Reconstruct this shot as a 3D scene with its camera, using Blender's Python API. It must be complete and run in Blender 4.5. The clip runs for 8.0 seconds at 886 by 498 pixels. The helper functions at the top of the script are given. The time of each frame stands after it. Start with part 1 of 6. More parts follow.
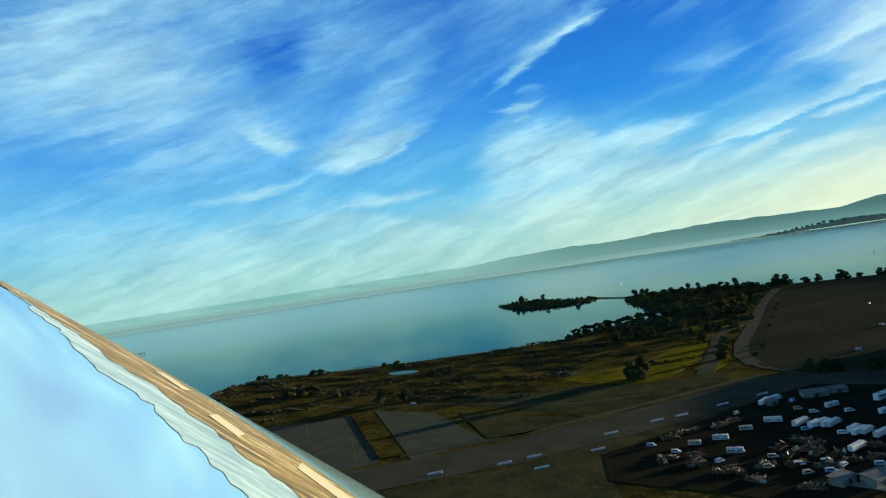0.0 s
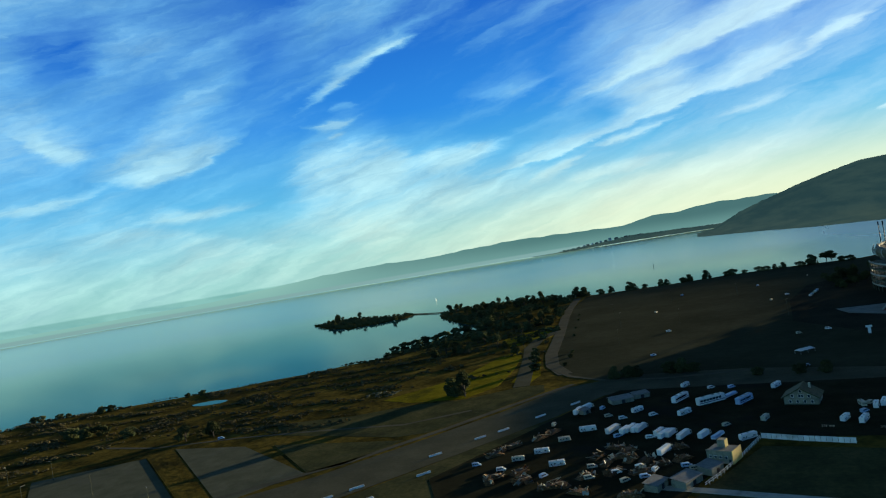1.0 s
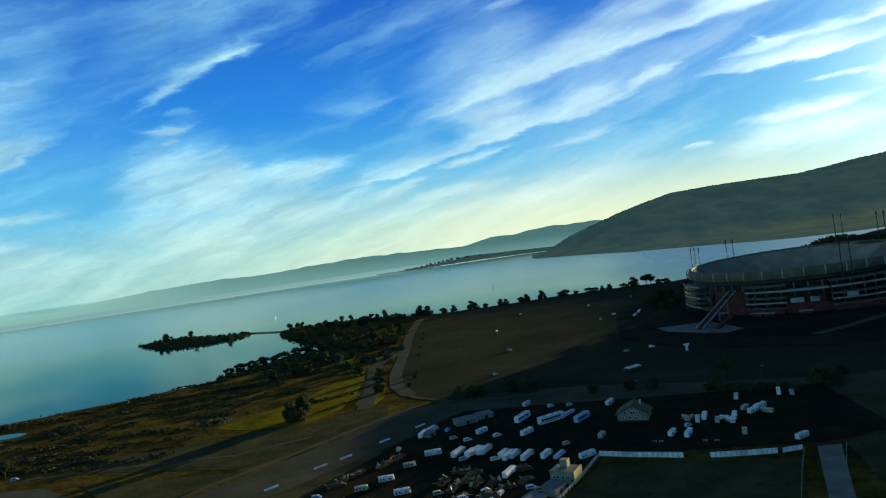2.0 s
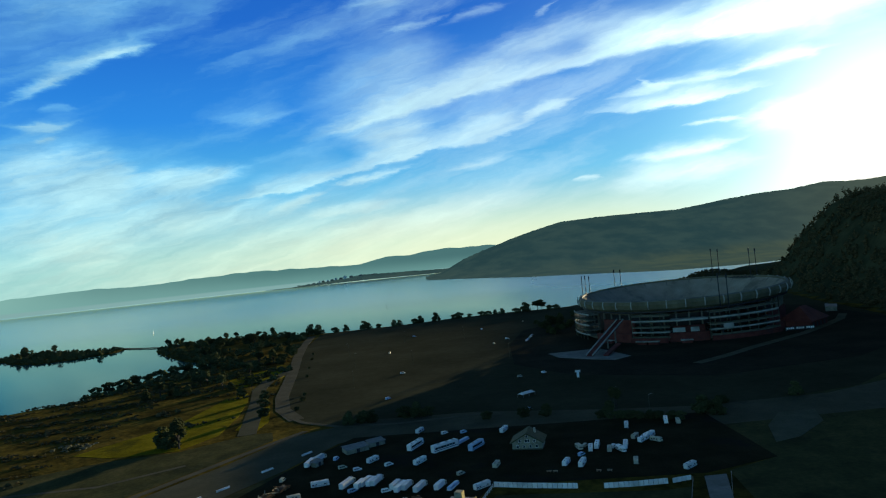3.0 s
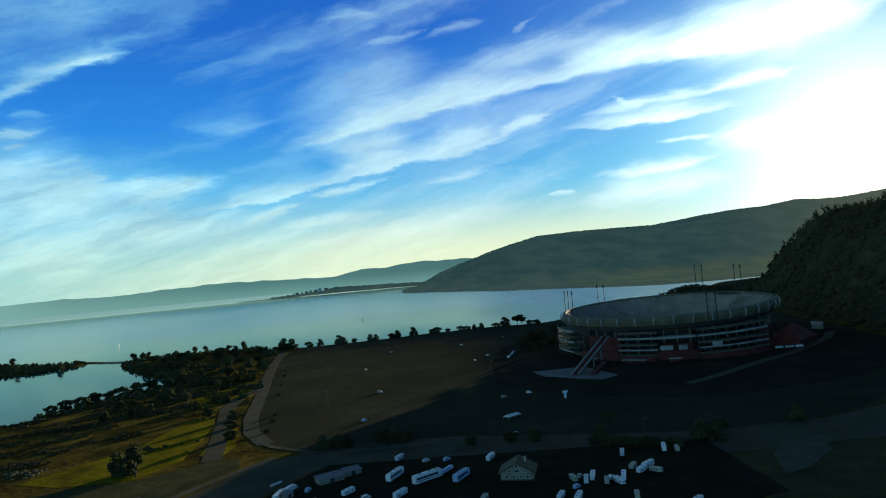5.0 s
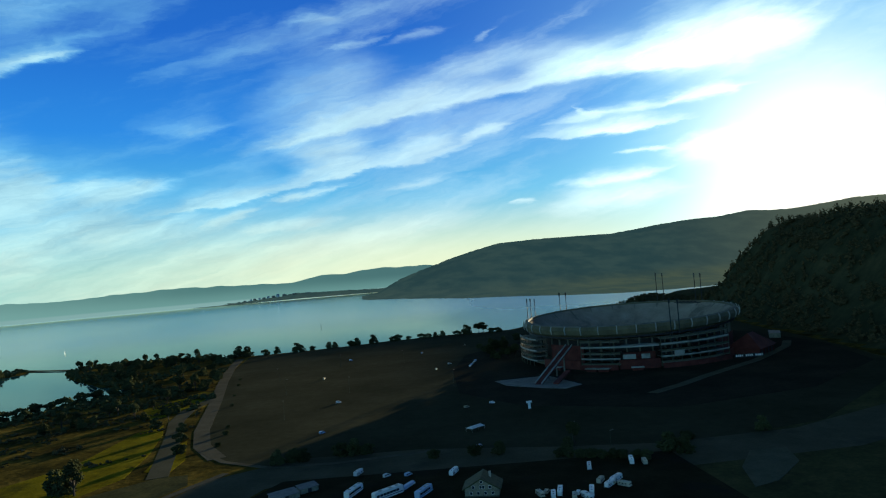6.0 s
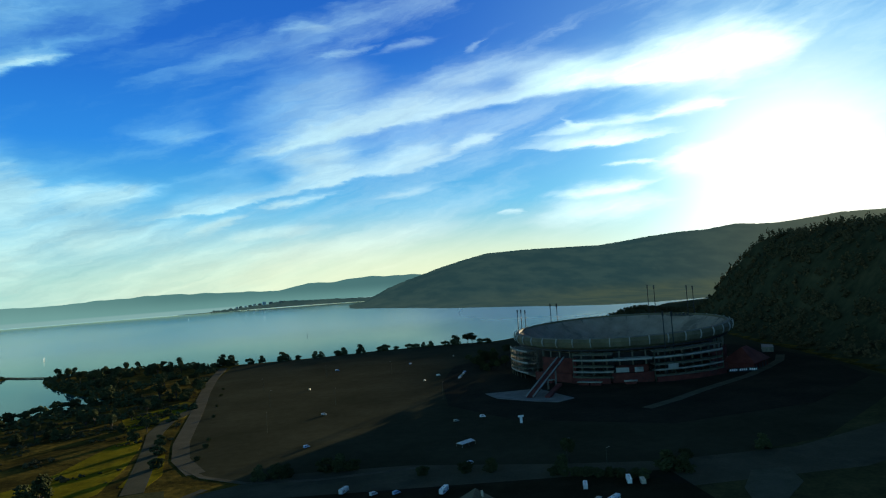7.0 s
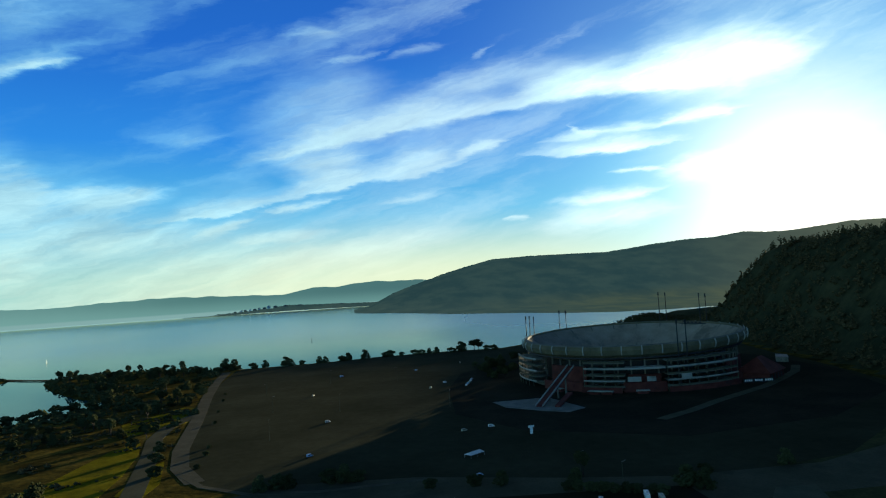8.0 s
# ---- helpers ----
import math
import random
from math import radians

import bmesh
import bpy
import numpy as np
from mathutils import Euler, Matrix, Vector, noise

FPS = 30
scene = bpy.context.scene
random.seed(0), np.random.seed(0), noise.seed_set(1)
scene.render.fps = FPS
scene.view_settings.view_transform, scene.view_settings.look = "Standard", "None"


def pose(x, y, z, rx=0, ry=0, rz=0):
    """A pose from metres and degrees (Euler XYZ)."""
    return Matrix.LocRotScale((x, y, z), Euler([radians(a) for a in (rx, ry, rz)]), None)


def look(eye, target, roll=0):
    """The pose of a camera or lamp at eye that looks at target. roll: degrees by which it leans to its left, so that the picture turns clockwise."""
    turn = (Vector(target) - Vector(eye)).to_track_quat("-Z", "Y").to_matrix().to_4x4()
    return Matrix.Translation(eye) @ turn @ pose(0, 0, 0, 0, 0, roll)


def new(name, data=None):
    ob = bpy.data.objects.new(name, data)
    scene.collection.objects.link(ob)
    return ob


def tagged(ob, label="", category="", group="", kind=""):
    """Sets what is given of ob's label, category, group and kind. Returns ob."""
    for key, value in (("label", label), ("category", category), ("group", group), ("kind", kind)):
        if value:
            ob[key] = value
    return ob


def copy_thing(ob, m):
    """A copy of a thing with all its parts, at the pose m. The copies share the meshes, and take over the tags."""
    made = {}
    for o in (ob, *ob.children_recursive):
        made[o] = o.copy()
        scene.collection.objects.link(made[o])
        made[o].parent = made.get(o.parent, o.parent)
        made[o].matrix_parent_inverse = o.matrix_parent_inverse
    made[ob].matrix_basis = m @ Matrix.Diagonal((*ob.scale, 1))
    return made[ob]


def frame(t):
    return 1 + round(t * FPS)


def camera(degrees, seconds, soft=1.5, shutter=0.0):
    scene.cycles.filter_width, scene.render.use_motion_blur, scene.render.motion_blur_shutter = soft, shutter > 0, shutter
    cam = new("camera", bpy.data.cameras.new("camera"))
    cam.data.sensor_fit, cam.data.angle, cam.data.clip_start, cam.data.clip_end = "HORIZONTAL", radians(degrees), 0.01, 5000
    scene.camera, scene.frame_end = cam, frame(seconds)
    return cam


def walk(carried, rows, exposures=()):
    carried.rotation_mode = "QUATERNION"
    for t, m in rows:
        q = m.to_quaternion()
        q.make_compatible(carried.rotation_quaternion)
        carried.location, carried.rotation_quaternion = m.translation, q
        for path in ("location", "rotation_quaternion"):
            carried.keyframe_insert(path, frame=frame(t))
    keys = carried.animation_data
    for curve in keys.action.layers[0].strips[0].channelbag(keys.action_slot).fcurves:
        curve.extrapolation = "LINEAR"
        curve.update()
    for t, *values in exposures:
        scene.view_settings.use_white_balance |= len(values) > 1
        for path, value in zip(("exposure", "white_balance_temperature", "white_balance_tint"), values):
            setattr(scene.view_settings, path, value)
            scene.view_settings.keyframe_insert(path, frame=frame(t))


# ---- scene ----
cam = camera(66.76, 8.0, soft=1.15)
PATH = [
    (0.0, look((26.00, -52.20, 108.74), (-589.5, 735.1, 137.5), -8.70)),
    (0.5, look((18.40, -43.50, 108.85), (-481.9, 822.0, 130.2), -9.40)),
    (1.0, look((12.28, -34.94, 109.01), (-367.1, 890.2, 120.1), -9.47)),
    (1.5, look((8.81, -28.04, 109.19), (-234.8, 941.8, 110.6), -8.88)),
    (2.0, look((5.91, -21.10, 109.38), (-150.0, 966.7, 110.8), -8.20)),
    (2.2, look((4.89, -18.31, 109.47), (-106.8, 975.4, 109.7), -7.33)),
    (3.3, look((0.58, -2.84, 109.92), (12.6, 997.0, 126.6), -5.72)),
    (3.5, look((0.00, 0.00, 110.00), (1.0, 999.8, 129.4), -5.78)),
    (4.0, look((-1.23, 7.12, 110.19), (-16.1, 1006.7, 135.4), -5.78)),
    (4.5, look((-2.19, 14.29, 110.35), (0.8, 1014.0, 135.5), -5.59)),
    (5.0, look((-2.94, 21.49, 110.47), (37.1, 1020.3, 138.0), -5.19)),
    (6.5, look((-4.49, 43.37, 110.57), (109.4, 1036.1, 148.3), -4.42)),
    (7.0, look((-4.98, 50.74, 110.48), (112.9, 1042.7, 155.8), -4.07)),
    (7.5, look((-5.54, 58.16, 110.31), (107.5, 1050.5, 159.7), -3.83)),
    (8.0, look((-6.25, 65.61, 110.06), (104.6, 1058.0, 164.2), -3.53)),
]
walk(cam, PATH, [(0.0, 1.08)])

# ---------------------------------------------------------------- light
SUN_AZ, SUN_EL = 35.0, 4.9          # degrees clockwise from +y, degrees above the horizon
sun_dir = Vector((math.sin(radians(SUN_AZ)) * math.cos(radians(SUN_EL)),
                  math.cos(radians(SUN_AZ)) * math.cos(radians(SUN_EL)), math.sin(radians(SUN_EL))))
sun = new("sun", bpy.data.lights.new("sun", "SUN"))
sun.data.energy, sun.data.angle, sun.data.color = 4.2, radians(0.5), (1.0, 0.87, 0.56)
sun.matrix_world = look(sun_dir * 1000, (0, 0, 0))


class Graph:
    """A small helper to write shader nodes as expressions."""

    def __init__(self, tree):
        self.tree = tree

    def put(self, kind, **keys):
        n = self.tree.nodes.new(kind)
        for key, value in keys.items():
            setattr(n, key, value)
        return n

    def link(self, a, b):
        if isinstance(a, (int, float)):
            b.default_value = a
        elif isinstance(a, tuple):
            b.default_value = a if len(a) == len(b.default_value) else (*a, 1.0)
        else:
            self.tree.links.new(a, b)

    def m(self, op, a, b=0.0, c=0.0, clamp=False):
        n = self.put("ShaderNodeMath", operation=op, use_clamp=clamp)
        for i, x in enumerate((a, b, c)):
            self.link(x, n.inputs[i])
        return n.outputs[0]

    def step(self, x, lo, hi):
        n = self.put("ShaderNodeMapRange", interpolation_type="SMOOTHSTEP")
        self.link(x, n.inputs[0])
        n.inputs[1].default_value, n.inputs[2].default_value = lo, hi
        return n.outputs[0]

    def mix(self, f, a, b, blend="MIX"):
        n = self.put("ShaderNodeMix", data_type="RGBA", blend_type=blend)
        self.link(f, n.inputs[0])
        self.link(a, n.inputs[6])
        self.link(b, n.inputs[7])
        return n.outputs[2]

    def xyz(self, x, y, z=0.0):
        n = self.put("ShaderNodeCombineXYZ")
        for i, q in enumerate((x, y, z)):
            self.link(q, n.inputs[i])
        return n.outputs[0]

    def noise(self, vec, scale, detail=4.0, rough=0.55, warp=0.0):
        n = self.put("ShaderNodeTexNoise")
        if vec is not None:
            self.link(vec, n.inputs["Vector"])
        n.inputs["Scale"].default_value, n.inputs["Detail"].default_value = scale, detail
        n.inputs["Roughness"].default_value, n.inputs["Distortion"].default_value = rough, warp
        return n.outputs[0]

    def ramp(self, f, stops):
        n = self.put("ShaderNodeValToRGB")
        e = n.color_ramp.elements
        while len(e) < len(stops):
            e.new(0.5)
        for el, (p, c) in zip(e, stops):
            el.position, el.color = p, (*c, 1.0)
        self.link(f, n.inputs[0])
        return n.outputs[0]


world = bpy.data.worlds.new("sky")
scene.world = world
world.use_nodes = True
g = Graph(world.node_tree)
g.tree.nodes.clear()
gen = g.put("ShaderNodeTexCoord").outputs["Generated"]
sep = g.put("ShaderNodeSeparateXYZ")
g.link(gen, sep.inputs[0])
dx, dy, dz = sep.outputs
AZ = g.m("MULTIPLY", g.m("ARCTAN2", dx, dy), 57.2958)       # degrees
EL = g.m("MULTIPLY", g.m("ARCSINE", g.m("MINIMUM", g.m("ABSOLUTE", dz), 1.0)), 57.2958)
nishita = g.put("ShaderNodeTexSky", sky_type="NISHITA", sun_disc=False, sun_elevation=radians(SUN_EL),
                sun_rotation=radians(SUN_AZ), dust_density=1.5, ozone_density=2.0)
# clear-air gradient from the horizon up to the zenith
grad = g.ramp(g.m("MULTIPLY", EL, 1 / 90.0, clamp=True), [
    (0.0, (0.25, 0.57, 0.50)), (0.02, (0.22, 0.58, 0.56)), (0.07, (0.085, 0.48, 0.80)), (0.14, (0.020, 0.25, 0.76)),
    (0.22, (0.010, 0.14, 0.60)), (0.30, (0.009, 0.11, 0.50)), (0.37, (0.010, 0.05, 0.20)), (0.5, (0.010, 0.018, 0.03)), (1.0, (0.008, 0.010, 0.011))])
dot = g.put("ShaderNodeVectorMath", operation="DOT_PRODUCT")
g.link(gen, dot.inputs[0])
dot.inputs[1].default_value = sun_dir
away = g.m("MULTIPLY", g.m("ARCCOSINE", g.m("MINIMUM", dot.outputs["Value"], 1.0)), 57.2958)   # degrees from the sun
sky = g.mix(0.05, grad, g.mix(1.0, nishita.outputs[0], (0.12, 0.12, 0.12), "MULTIPLY"))

# high cloud: curved streaks with a crisp lower edge and a soft upper one, thin veils and clear gaps between them
w1 = g.noise(g.xyz(g.m("MULTIPLY", AZ, 0.10), g.m("MULTIPLY", EL, 0.30)), 3.0, 6.0, 0.62)
w2 = g.noise(g.xyz(g.m("MULTIPLY", AZ, 0.13), g.m("MULTIPLY", EL, 0.42), 7.3), 3.0, 6.0, 0.6)
waz = g.m("ADD", AZ, g.m("MULTIPLY", g.m("SUBTRACT", w1, 0.5), 3.2))
wel = g.m("ADD", EL, g.m("MULTIPLY", g.m("SUBTRACT", w2, 0.5), 1.0))
along = g.m("ADD", g.m("MULTIPLY", waz, 0.97), g.m("MULTIPLY", wel, 0.26))
across = g.m("SUBTRACT", g.m("MULTIPLY", wel, 0.97), g.m("MULTIPLY", waz, 0.26))
total = [g.m("MULTIPLY", g.step(g.noise(g.xyz(g.m("MULTIPLY", along, 0.018), g.m("MULTIPLY", across, 0.085), 3.1), 3.0, 6.0, 0.6, 0.3), 0.40, 0.78), 0.4)]
# a broad thin veil far from the sun, and another low over the bay
total[0] = g.m("ADD", total[0], g.m("MULTIPLY", g.m("SUBTRACT", 1.0, g.step(AZ, -56.0, -28.0)), 0.42))
total[0] = g.m("ADD", total[0], g.m("MULTIPLY", g.m("MULTIPLY", g.m("SUBTRACT", 1.0, g.step(EL, 2.5, 8.5)), g.m("MULTIPLY", g.step(AZ, -52.0, -26.0), g.m("SUBTRACT", 1.0, g.step(AZ, -8.0, 14.0)))), 0.55))


def vmath(op, a, b=None):
    n = g.put("ShaderNodeVectorMath", operation=op)
    g.link(a, n.inputs[0])
    if b is not None:
        g.link(b, n.inputs["Scale"] if op == "SCALE" else n.inputs[1])
    return n.outputs["Value"] if op in ("DOT_PRODUCT", "LENGTH") else n.outputs[0]


def streak(a0, e0, a1, e1, a2, e2, up, down, amount):
    """A bent band of cloud (or, negative, of clear sky) through three places in azimuth and elevation, fading up and down by its widths."""
    k1 = (e1 - e0) / (a1 - a0)
    k2 = ((e2 - e0) / (a2 - a0) - k1) / (a2 - a1)
    b1, b0 = k1 - k2 * (a0 + a1), e0 - k1 * a0 + k2 * a0 * a1
    mid = g.m("MULTIPLY_ADD", g.m("MULTIPLY_ADD", waz, k2, b1), waz, b0)
    off = g.m("SUBTRACT", wel, mid)
    soft = max(0.8, 0.4 * (a2 - a0))
    ends = g.m("MULTIPLY", g.step(waz, a0 - 0.35 * soft, a0 + soft), g.m("SUBTRACT", 1.0, g.step(waz, a2 - soft, a2 + 0.35 * soft)))
    q = g.m("MAXIMUM", g.m("MULTIPLY", off, 1 / up), g.m("MULTIPLY", off, -1 / down))
    q = g.m("DIVIDE", g.m("MULTIPLY", q, q), g.m("MAXIMUM", ends, 0.02))          # tapers to a point at both ends
    band_ = g.m("EXPONENT", g.m("MULTIPLY", q, -1.0))
    total[0] = g.m("MULTIPLY_ADD", g.m("MULTIPLY", band_, ends), amount, total[0])


streak(-9.7, 10.82, 2.1, 13.31, 14.2, 14.68, 1.73, 0.34, 1.30)
streak(11.9, 14.41, 21.0, 15.25, 29.7, 14.17, 1.58, 0.41, 1.92)
streak(22.3, 15.74, 29.1, 15.91, 36.2, 15.67, 1.89, 1.67, 1.95)
streak(5.4, 16.52, 13.1, 17.16, 21.1, 16.87, 0.82, 0.96, 0.35)
streak(-17.7, 6.25, -11.9, 6.82, -6.1, 7.93, 1.45, 0.14, 1.00)
streak(-7.6, 7.72, -2.2, 8.83, 1.8, 9.59, 1.88, 0.18, 0.95)
streak(-8.6, 7.04, -4.3, 7.39, -1.5, 8.10, 0.22, 0.22, 0.80)
streak(0.3, 9.17, 4.7, 9.58, 8.7, 10.24, 1.57, 0.22, 1.00)
streak(7.4, 10.49, 10.1, 11.45, 12.8, 11.92, 0.41, 0.30, 0.90)
streak(14.6, 10.47, 20.0, 10.22, 26.4, 10.42, 0.98, 0.18, 1.65)
streak(15.5, 11.48, 20.6, 11.76, 26.0, 11.95, 0.41, 0.26, 1.00)
streak(24.4, 11.76, 27.6, 12.12, 31.3, 12.18, 0.54, 0.30, 1.30)
streak(17.2, 12.61, 18.5, 12.08, 20.6, 11.85, 0.16, 0.18, 0.60)
streak(20.8, 8.49, 22.4, 8.46, 25.2, 8.37, 0.16, 0.14, 0.90)
streak(16.3, 6.37, 20.0, 6.31, 25.1, 6.79, 0.53, 0.30, 1.30)
streak(24.8, 8.14, 28.4, 8.36, 32.8, 8.80, 0.66, 1.11, 1.40)
streak(14.0, 4.23, 19.0, 4.86, 25.3, 5.10, 1.10, 0.83, 1.20)
streak(11.8, 5.20, 12.9, 5.36, 13.9, 5.38, 0.19, 0.18, 0.70)
streak(1.0, 7.28, 4.0, 7.56, 6.6, 7.74, 0.31, 0.22, 0.40)
streak(-32.1, 13.79, -28.4, 15.91, -23.4, 17.94, 0.66, 0.30, 1.00)
streak(-26.0, 17.20, -23.8, 17.89, -21.5, 18.40, 0.29, 0.30, 0.80)
streak(-34.2, 17.16, -28.0, 20.11, -21.6, 22.06, 2.67, 1.66, 0.30)
streak(-32.4, 15.21, -26.7, 17.57, -18.8, 20.15, 0.37, 0.44, 0.25)
streak(-32.2, 12.53, -29.9, 12.25, -27.5, 12.76, 0.33, 0.37, 0.64)
streak(-30.7, 11.28, -29.6, 11.44, -28.5, 11.61, 0.18, 0.22, 0.48)
streak(-34.9, 7.97, -29.7, 8.65, -24.1, 9.25, 2.35, 3.33, 1.15)
streak(-29.8, 6.92, -23.6, 7.49, -16.8, 8.11, 1.42, 2.55, 1.05)
streak(-27.0, 4.52, -20.1, 5.23, -12.0, 5.28, 1.23, 1.11, 0.73)
streak(-24.3, 8.48, -20.2, 8.39, -14.9, 8.83, 0.62, 1.04, 0.91)
streak(-13.9, 5.05, -11.5, 5.80, -9.4, 6.30, 0.44, 0.34, 0.96)
streak(-11.6, 4.68, -6.9, 4.76, -2.6, 5.03, 0.48, 0.37, 0.65)
streak(-33.1, 4.72, -28.9, 4.02, -23.5, 4.27, 1.12, 1.67, 0.55)
streak(-6.7, 21.04, -4.1, 21.24, -1.2, 20.86, 0.38, 0.30, 0.29)
streak(-3.3, 19.07, -0.7, 19.08, 2.3, 19.68, 0.25, 0.18, 0.36)
streak(2.0, 19.11, 4.3, 19.65, 7.7, 20.02, 0.23, 0.30, 0.24)
streak(9.7, 18.71, 11.0, 19.22, 11.9, 19.68, 0.18, 0.22, 0.24)
streak(-10.3, 13.71, -3.5, 15.55, 2.5, 17.05, 2.26, 1.66, 0.46)
streak(-17.7, 12.88, -15.0, 12.65, -11.3, 13.08, 0.69, 0.44, 0.30)
streak(-8.2, 11.28, -3.9, 10.96, 0.5, 11.74, 1.51, 1.11, 0.55)
streak(-8.5, 3.27, 0.4, 3.64, 9.0, 4.91, 0.75, 0.89, 0.50)
streak(-72.7, 17.94, -62.4, 17.95, -53.3, 15.98, 4.40, 3.33, 0.56)
streak(-53.7, 13.64, -50.7, 11.98, -48.2, 11.69, 1.38, 0.59, 0.75)
streak(-48.4, 9.85, -41.9, 10.12, -37.4, 12.12, 2.33, 0.37, 0.95)
streak(-44.8, 13.29, -40.1, 15.45, -35.8, 17.56, 1.51, 1.48, 0.44)
streak(-57.5, 8.02, -53.5, 8.19, -47.5, 9.55, 0.37, 0.34, 0.70)
streak(-46.3, 6.44, -41.5, 6.41, -37.1, 6.80, 0.56, 0.34, 0.70)
streak(-52.0, 5.89, -44.6, 5.32, -37.6, 3.48, 0.44, 1.62, 0.50)
streak(-71.2, 6.97, -62.0, 5.90, -52.3, 4.14, 1.57, 1.85, 0.27)
streak(-53.8, 20.13, -50.1, 19.02, -45.7, 21.24, 2.22, 2.22, -0.45)
streak(-72.1, 11.42, -66.4, 11.49, -60.2, 10.13, 2.22, 2.22, -0.25)
streak(-44.2, 8.00, -41.4, 7.12, -38.5, 7.16, 0.37, 0.44, -0.20)
streak(-30.3, 13.65, -29.1, 13.75, -27.9, 13.75, 0.23, 0.34, 0.36)
streak(-31.3, 12.42, -30.5, 12.43, -29.3, 12.44, 0.10, 0.14, 0.30)

fib = g.noise(g.xyz(g.m("MULTIPLY", along, 0.035), g.m("MULTIPLY", across, 0.42), 11.0), 2.0, 7.0, 0.6, 0.3)
fib2 = g.noise(g.xyz(g.m("MULTIPLY", along, 0.10), g.m("MULTIPLY", across, 1.1), 4.0), 2.0, 6.0, 0.62, 0.2)
lumps = g.noise(g.xyz(g.m("MULTIPLY", AZ, 0.07), g.m("MULTIPLY", EL, 0.13), 2.0), 3.0, 6.0, 0.6)
texture_ = g.m("MULTIPLY", g.m("ADD", g.m("MULTIPLY", fib, 1.1), g.m("MULTIPLY_ADD", fib2, 0.6, 0.05)), g.m("MULTIPLY_ADD", lumps, 0.9, 0.5))
cloud = g.m("MULTIPLY", g.m("MAXIMUM", total[0], 0.0), texture_)
CLOUD = g.m("MULTIPLY", g.m("SUBTRACT", 1.0, g.m("EXPONENT", g.m("MULTIPLY", cloud, -1.75))), 1.0, clamp=True)
CLOUD = g.m("MULTIPLY", CLOUD, g.m("SUBTRACT", 1.0, g.step(EL, 26.0, 45.0)))
thick = g.mix(g.step(CLOUD, 0.35, 1.0), (0.20, 0.58, 0.86), (0.43, 0.75, 0.85))
cloud_col = g.mix(g.step(EL, 1.0, 9.0), (0.46, 0.76, 0.76), thick)
fold = g.noise(g.xyz(g.m("MULTIPLY", along, 0.07), g.m("MULTIPLY", across, 0.34), 5.0), 2.0, 7.0, 0.62, 0.4)          # thick and thin folds in the sheets
fold = g.m("MULTIPLY_ADD", fold, 1.5, 0.26)
cloud_col = g.mix(1.0, cloud_col, g.xyz(fold, g.m("MULTIPLY_ADD", fold, 0.8, 0.2), g.m("MULTIPLY_ADD", fold, 0.6, 0.4)), "MULTIPLY")
lit = g.m("SUBTRACT", 1.0, g.step(away, 6.0, 58.0))
cloud_col = g.mix(g.m("MULTIPLY", lit, 0.75), cloud_col, (0.98, 1.08, 1.06))
sky = g.mix(CLOUD, sky, cloud_col)
# glow of the low sun in the haze
away = g.m("MULTIPLY", away, g.m("ADD", 1.2, g.m("MULTIPLY", cloud, -0.35)))
glow2 = g.m("POWER", g.m("SUBTRACT", 1.0, g.step(away, 0.0, 82.0)), 0.95)
band = g.m("POWER", g.m("SUBTRACT", 1.0, g.step(EL, 0.0, 7.5)), 1.5)
sky = g.mix(g.m("MULTIPLY", band, g.m("MULTIPLY", glow2, 1.1, clamp=True)), sky, (1.0, 1.0, 0.60))
wide = g.m("POWER", g.m("SUBTRACT", 1.0, g.step(away, 4.0, 46.0)), 1.5)
sky = g.mix(g.m("MULTIPLY", wide, 0.42), sky, (0.36, 0.86, 1.10))
core = g.m("SUBTRACT", 1.0, g.step(away, 0.0, 26.0))
core = g.xyz(g.m("POWER", core, 2.6), g.m("POWER", core, 1.9), g.m("POWER", core, 1.5))       # white inside, blue farther out
sky = vmath("ADD", sky, vmath("MULTIPLY", vmath("SUBTRACT", (1.5, 1.42, 1.2), sky), core))
# the far sea, past the end of the water sheet, mirrors the sky above it
sky = g.mix(g.step(dz, -0.001, -0.004), sky, g.mix(1.0, sky, (0.64, 0.75, 0.73), "MULTIPLY"))
bg = g.put("ShaderNodeBackground")
g.link(sky, bg.inputs[0])
bg.inputs[1].default_value = 0.5
g.link(bg.outputs[0], g.put("ShaderNodeOutputWorld").inputs[0])

# ---------------------------------------------------------------- materials


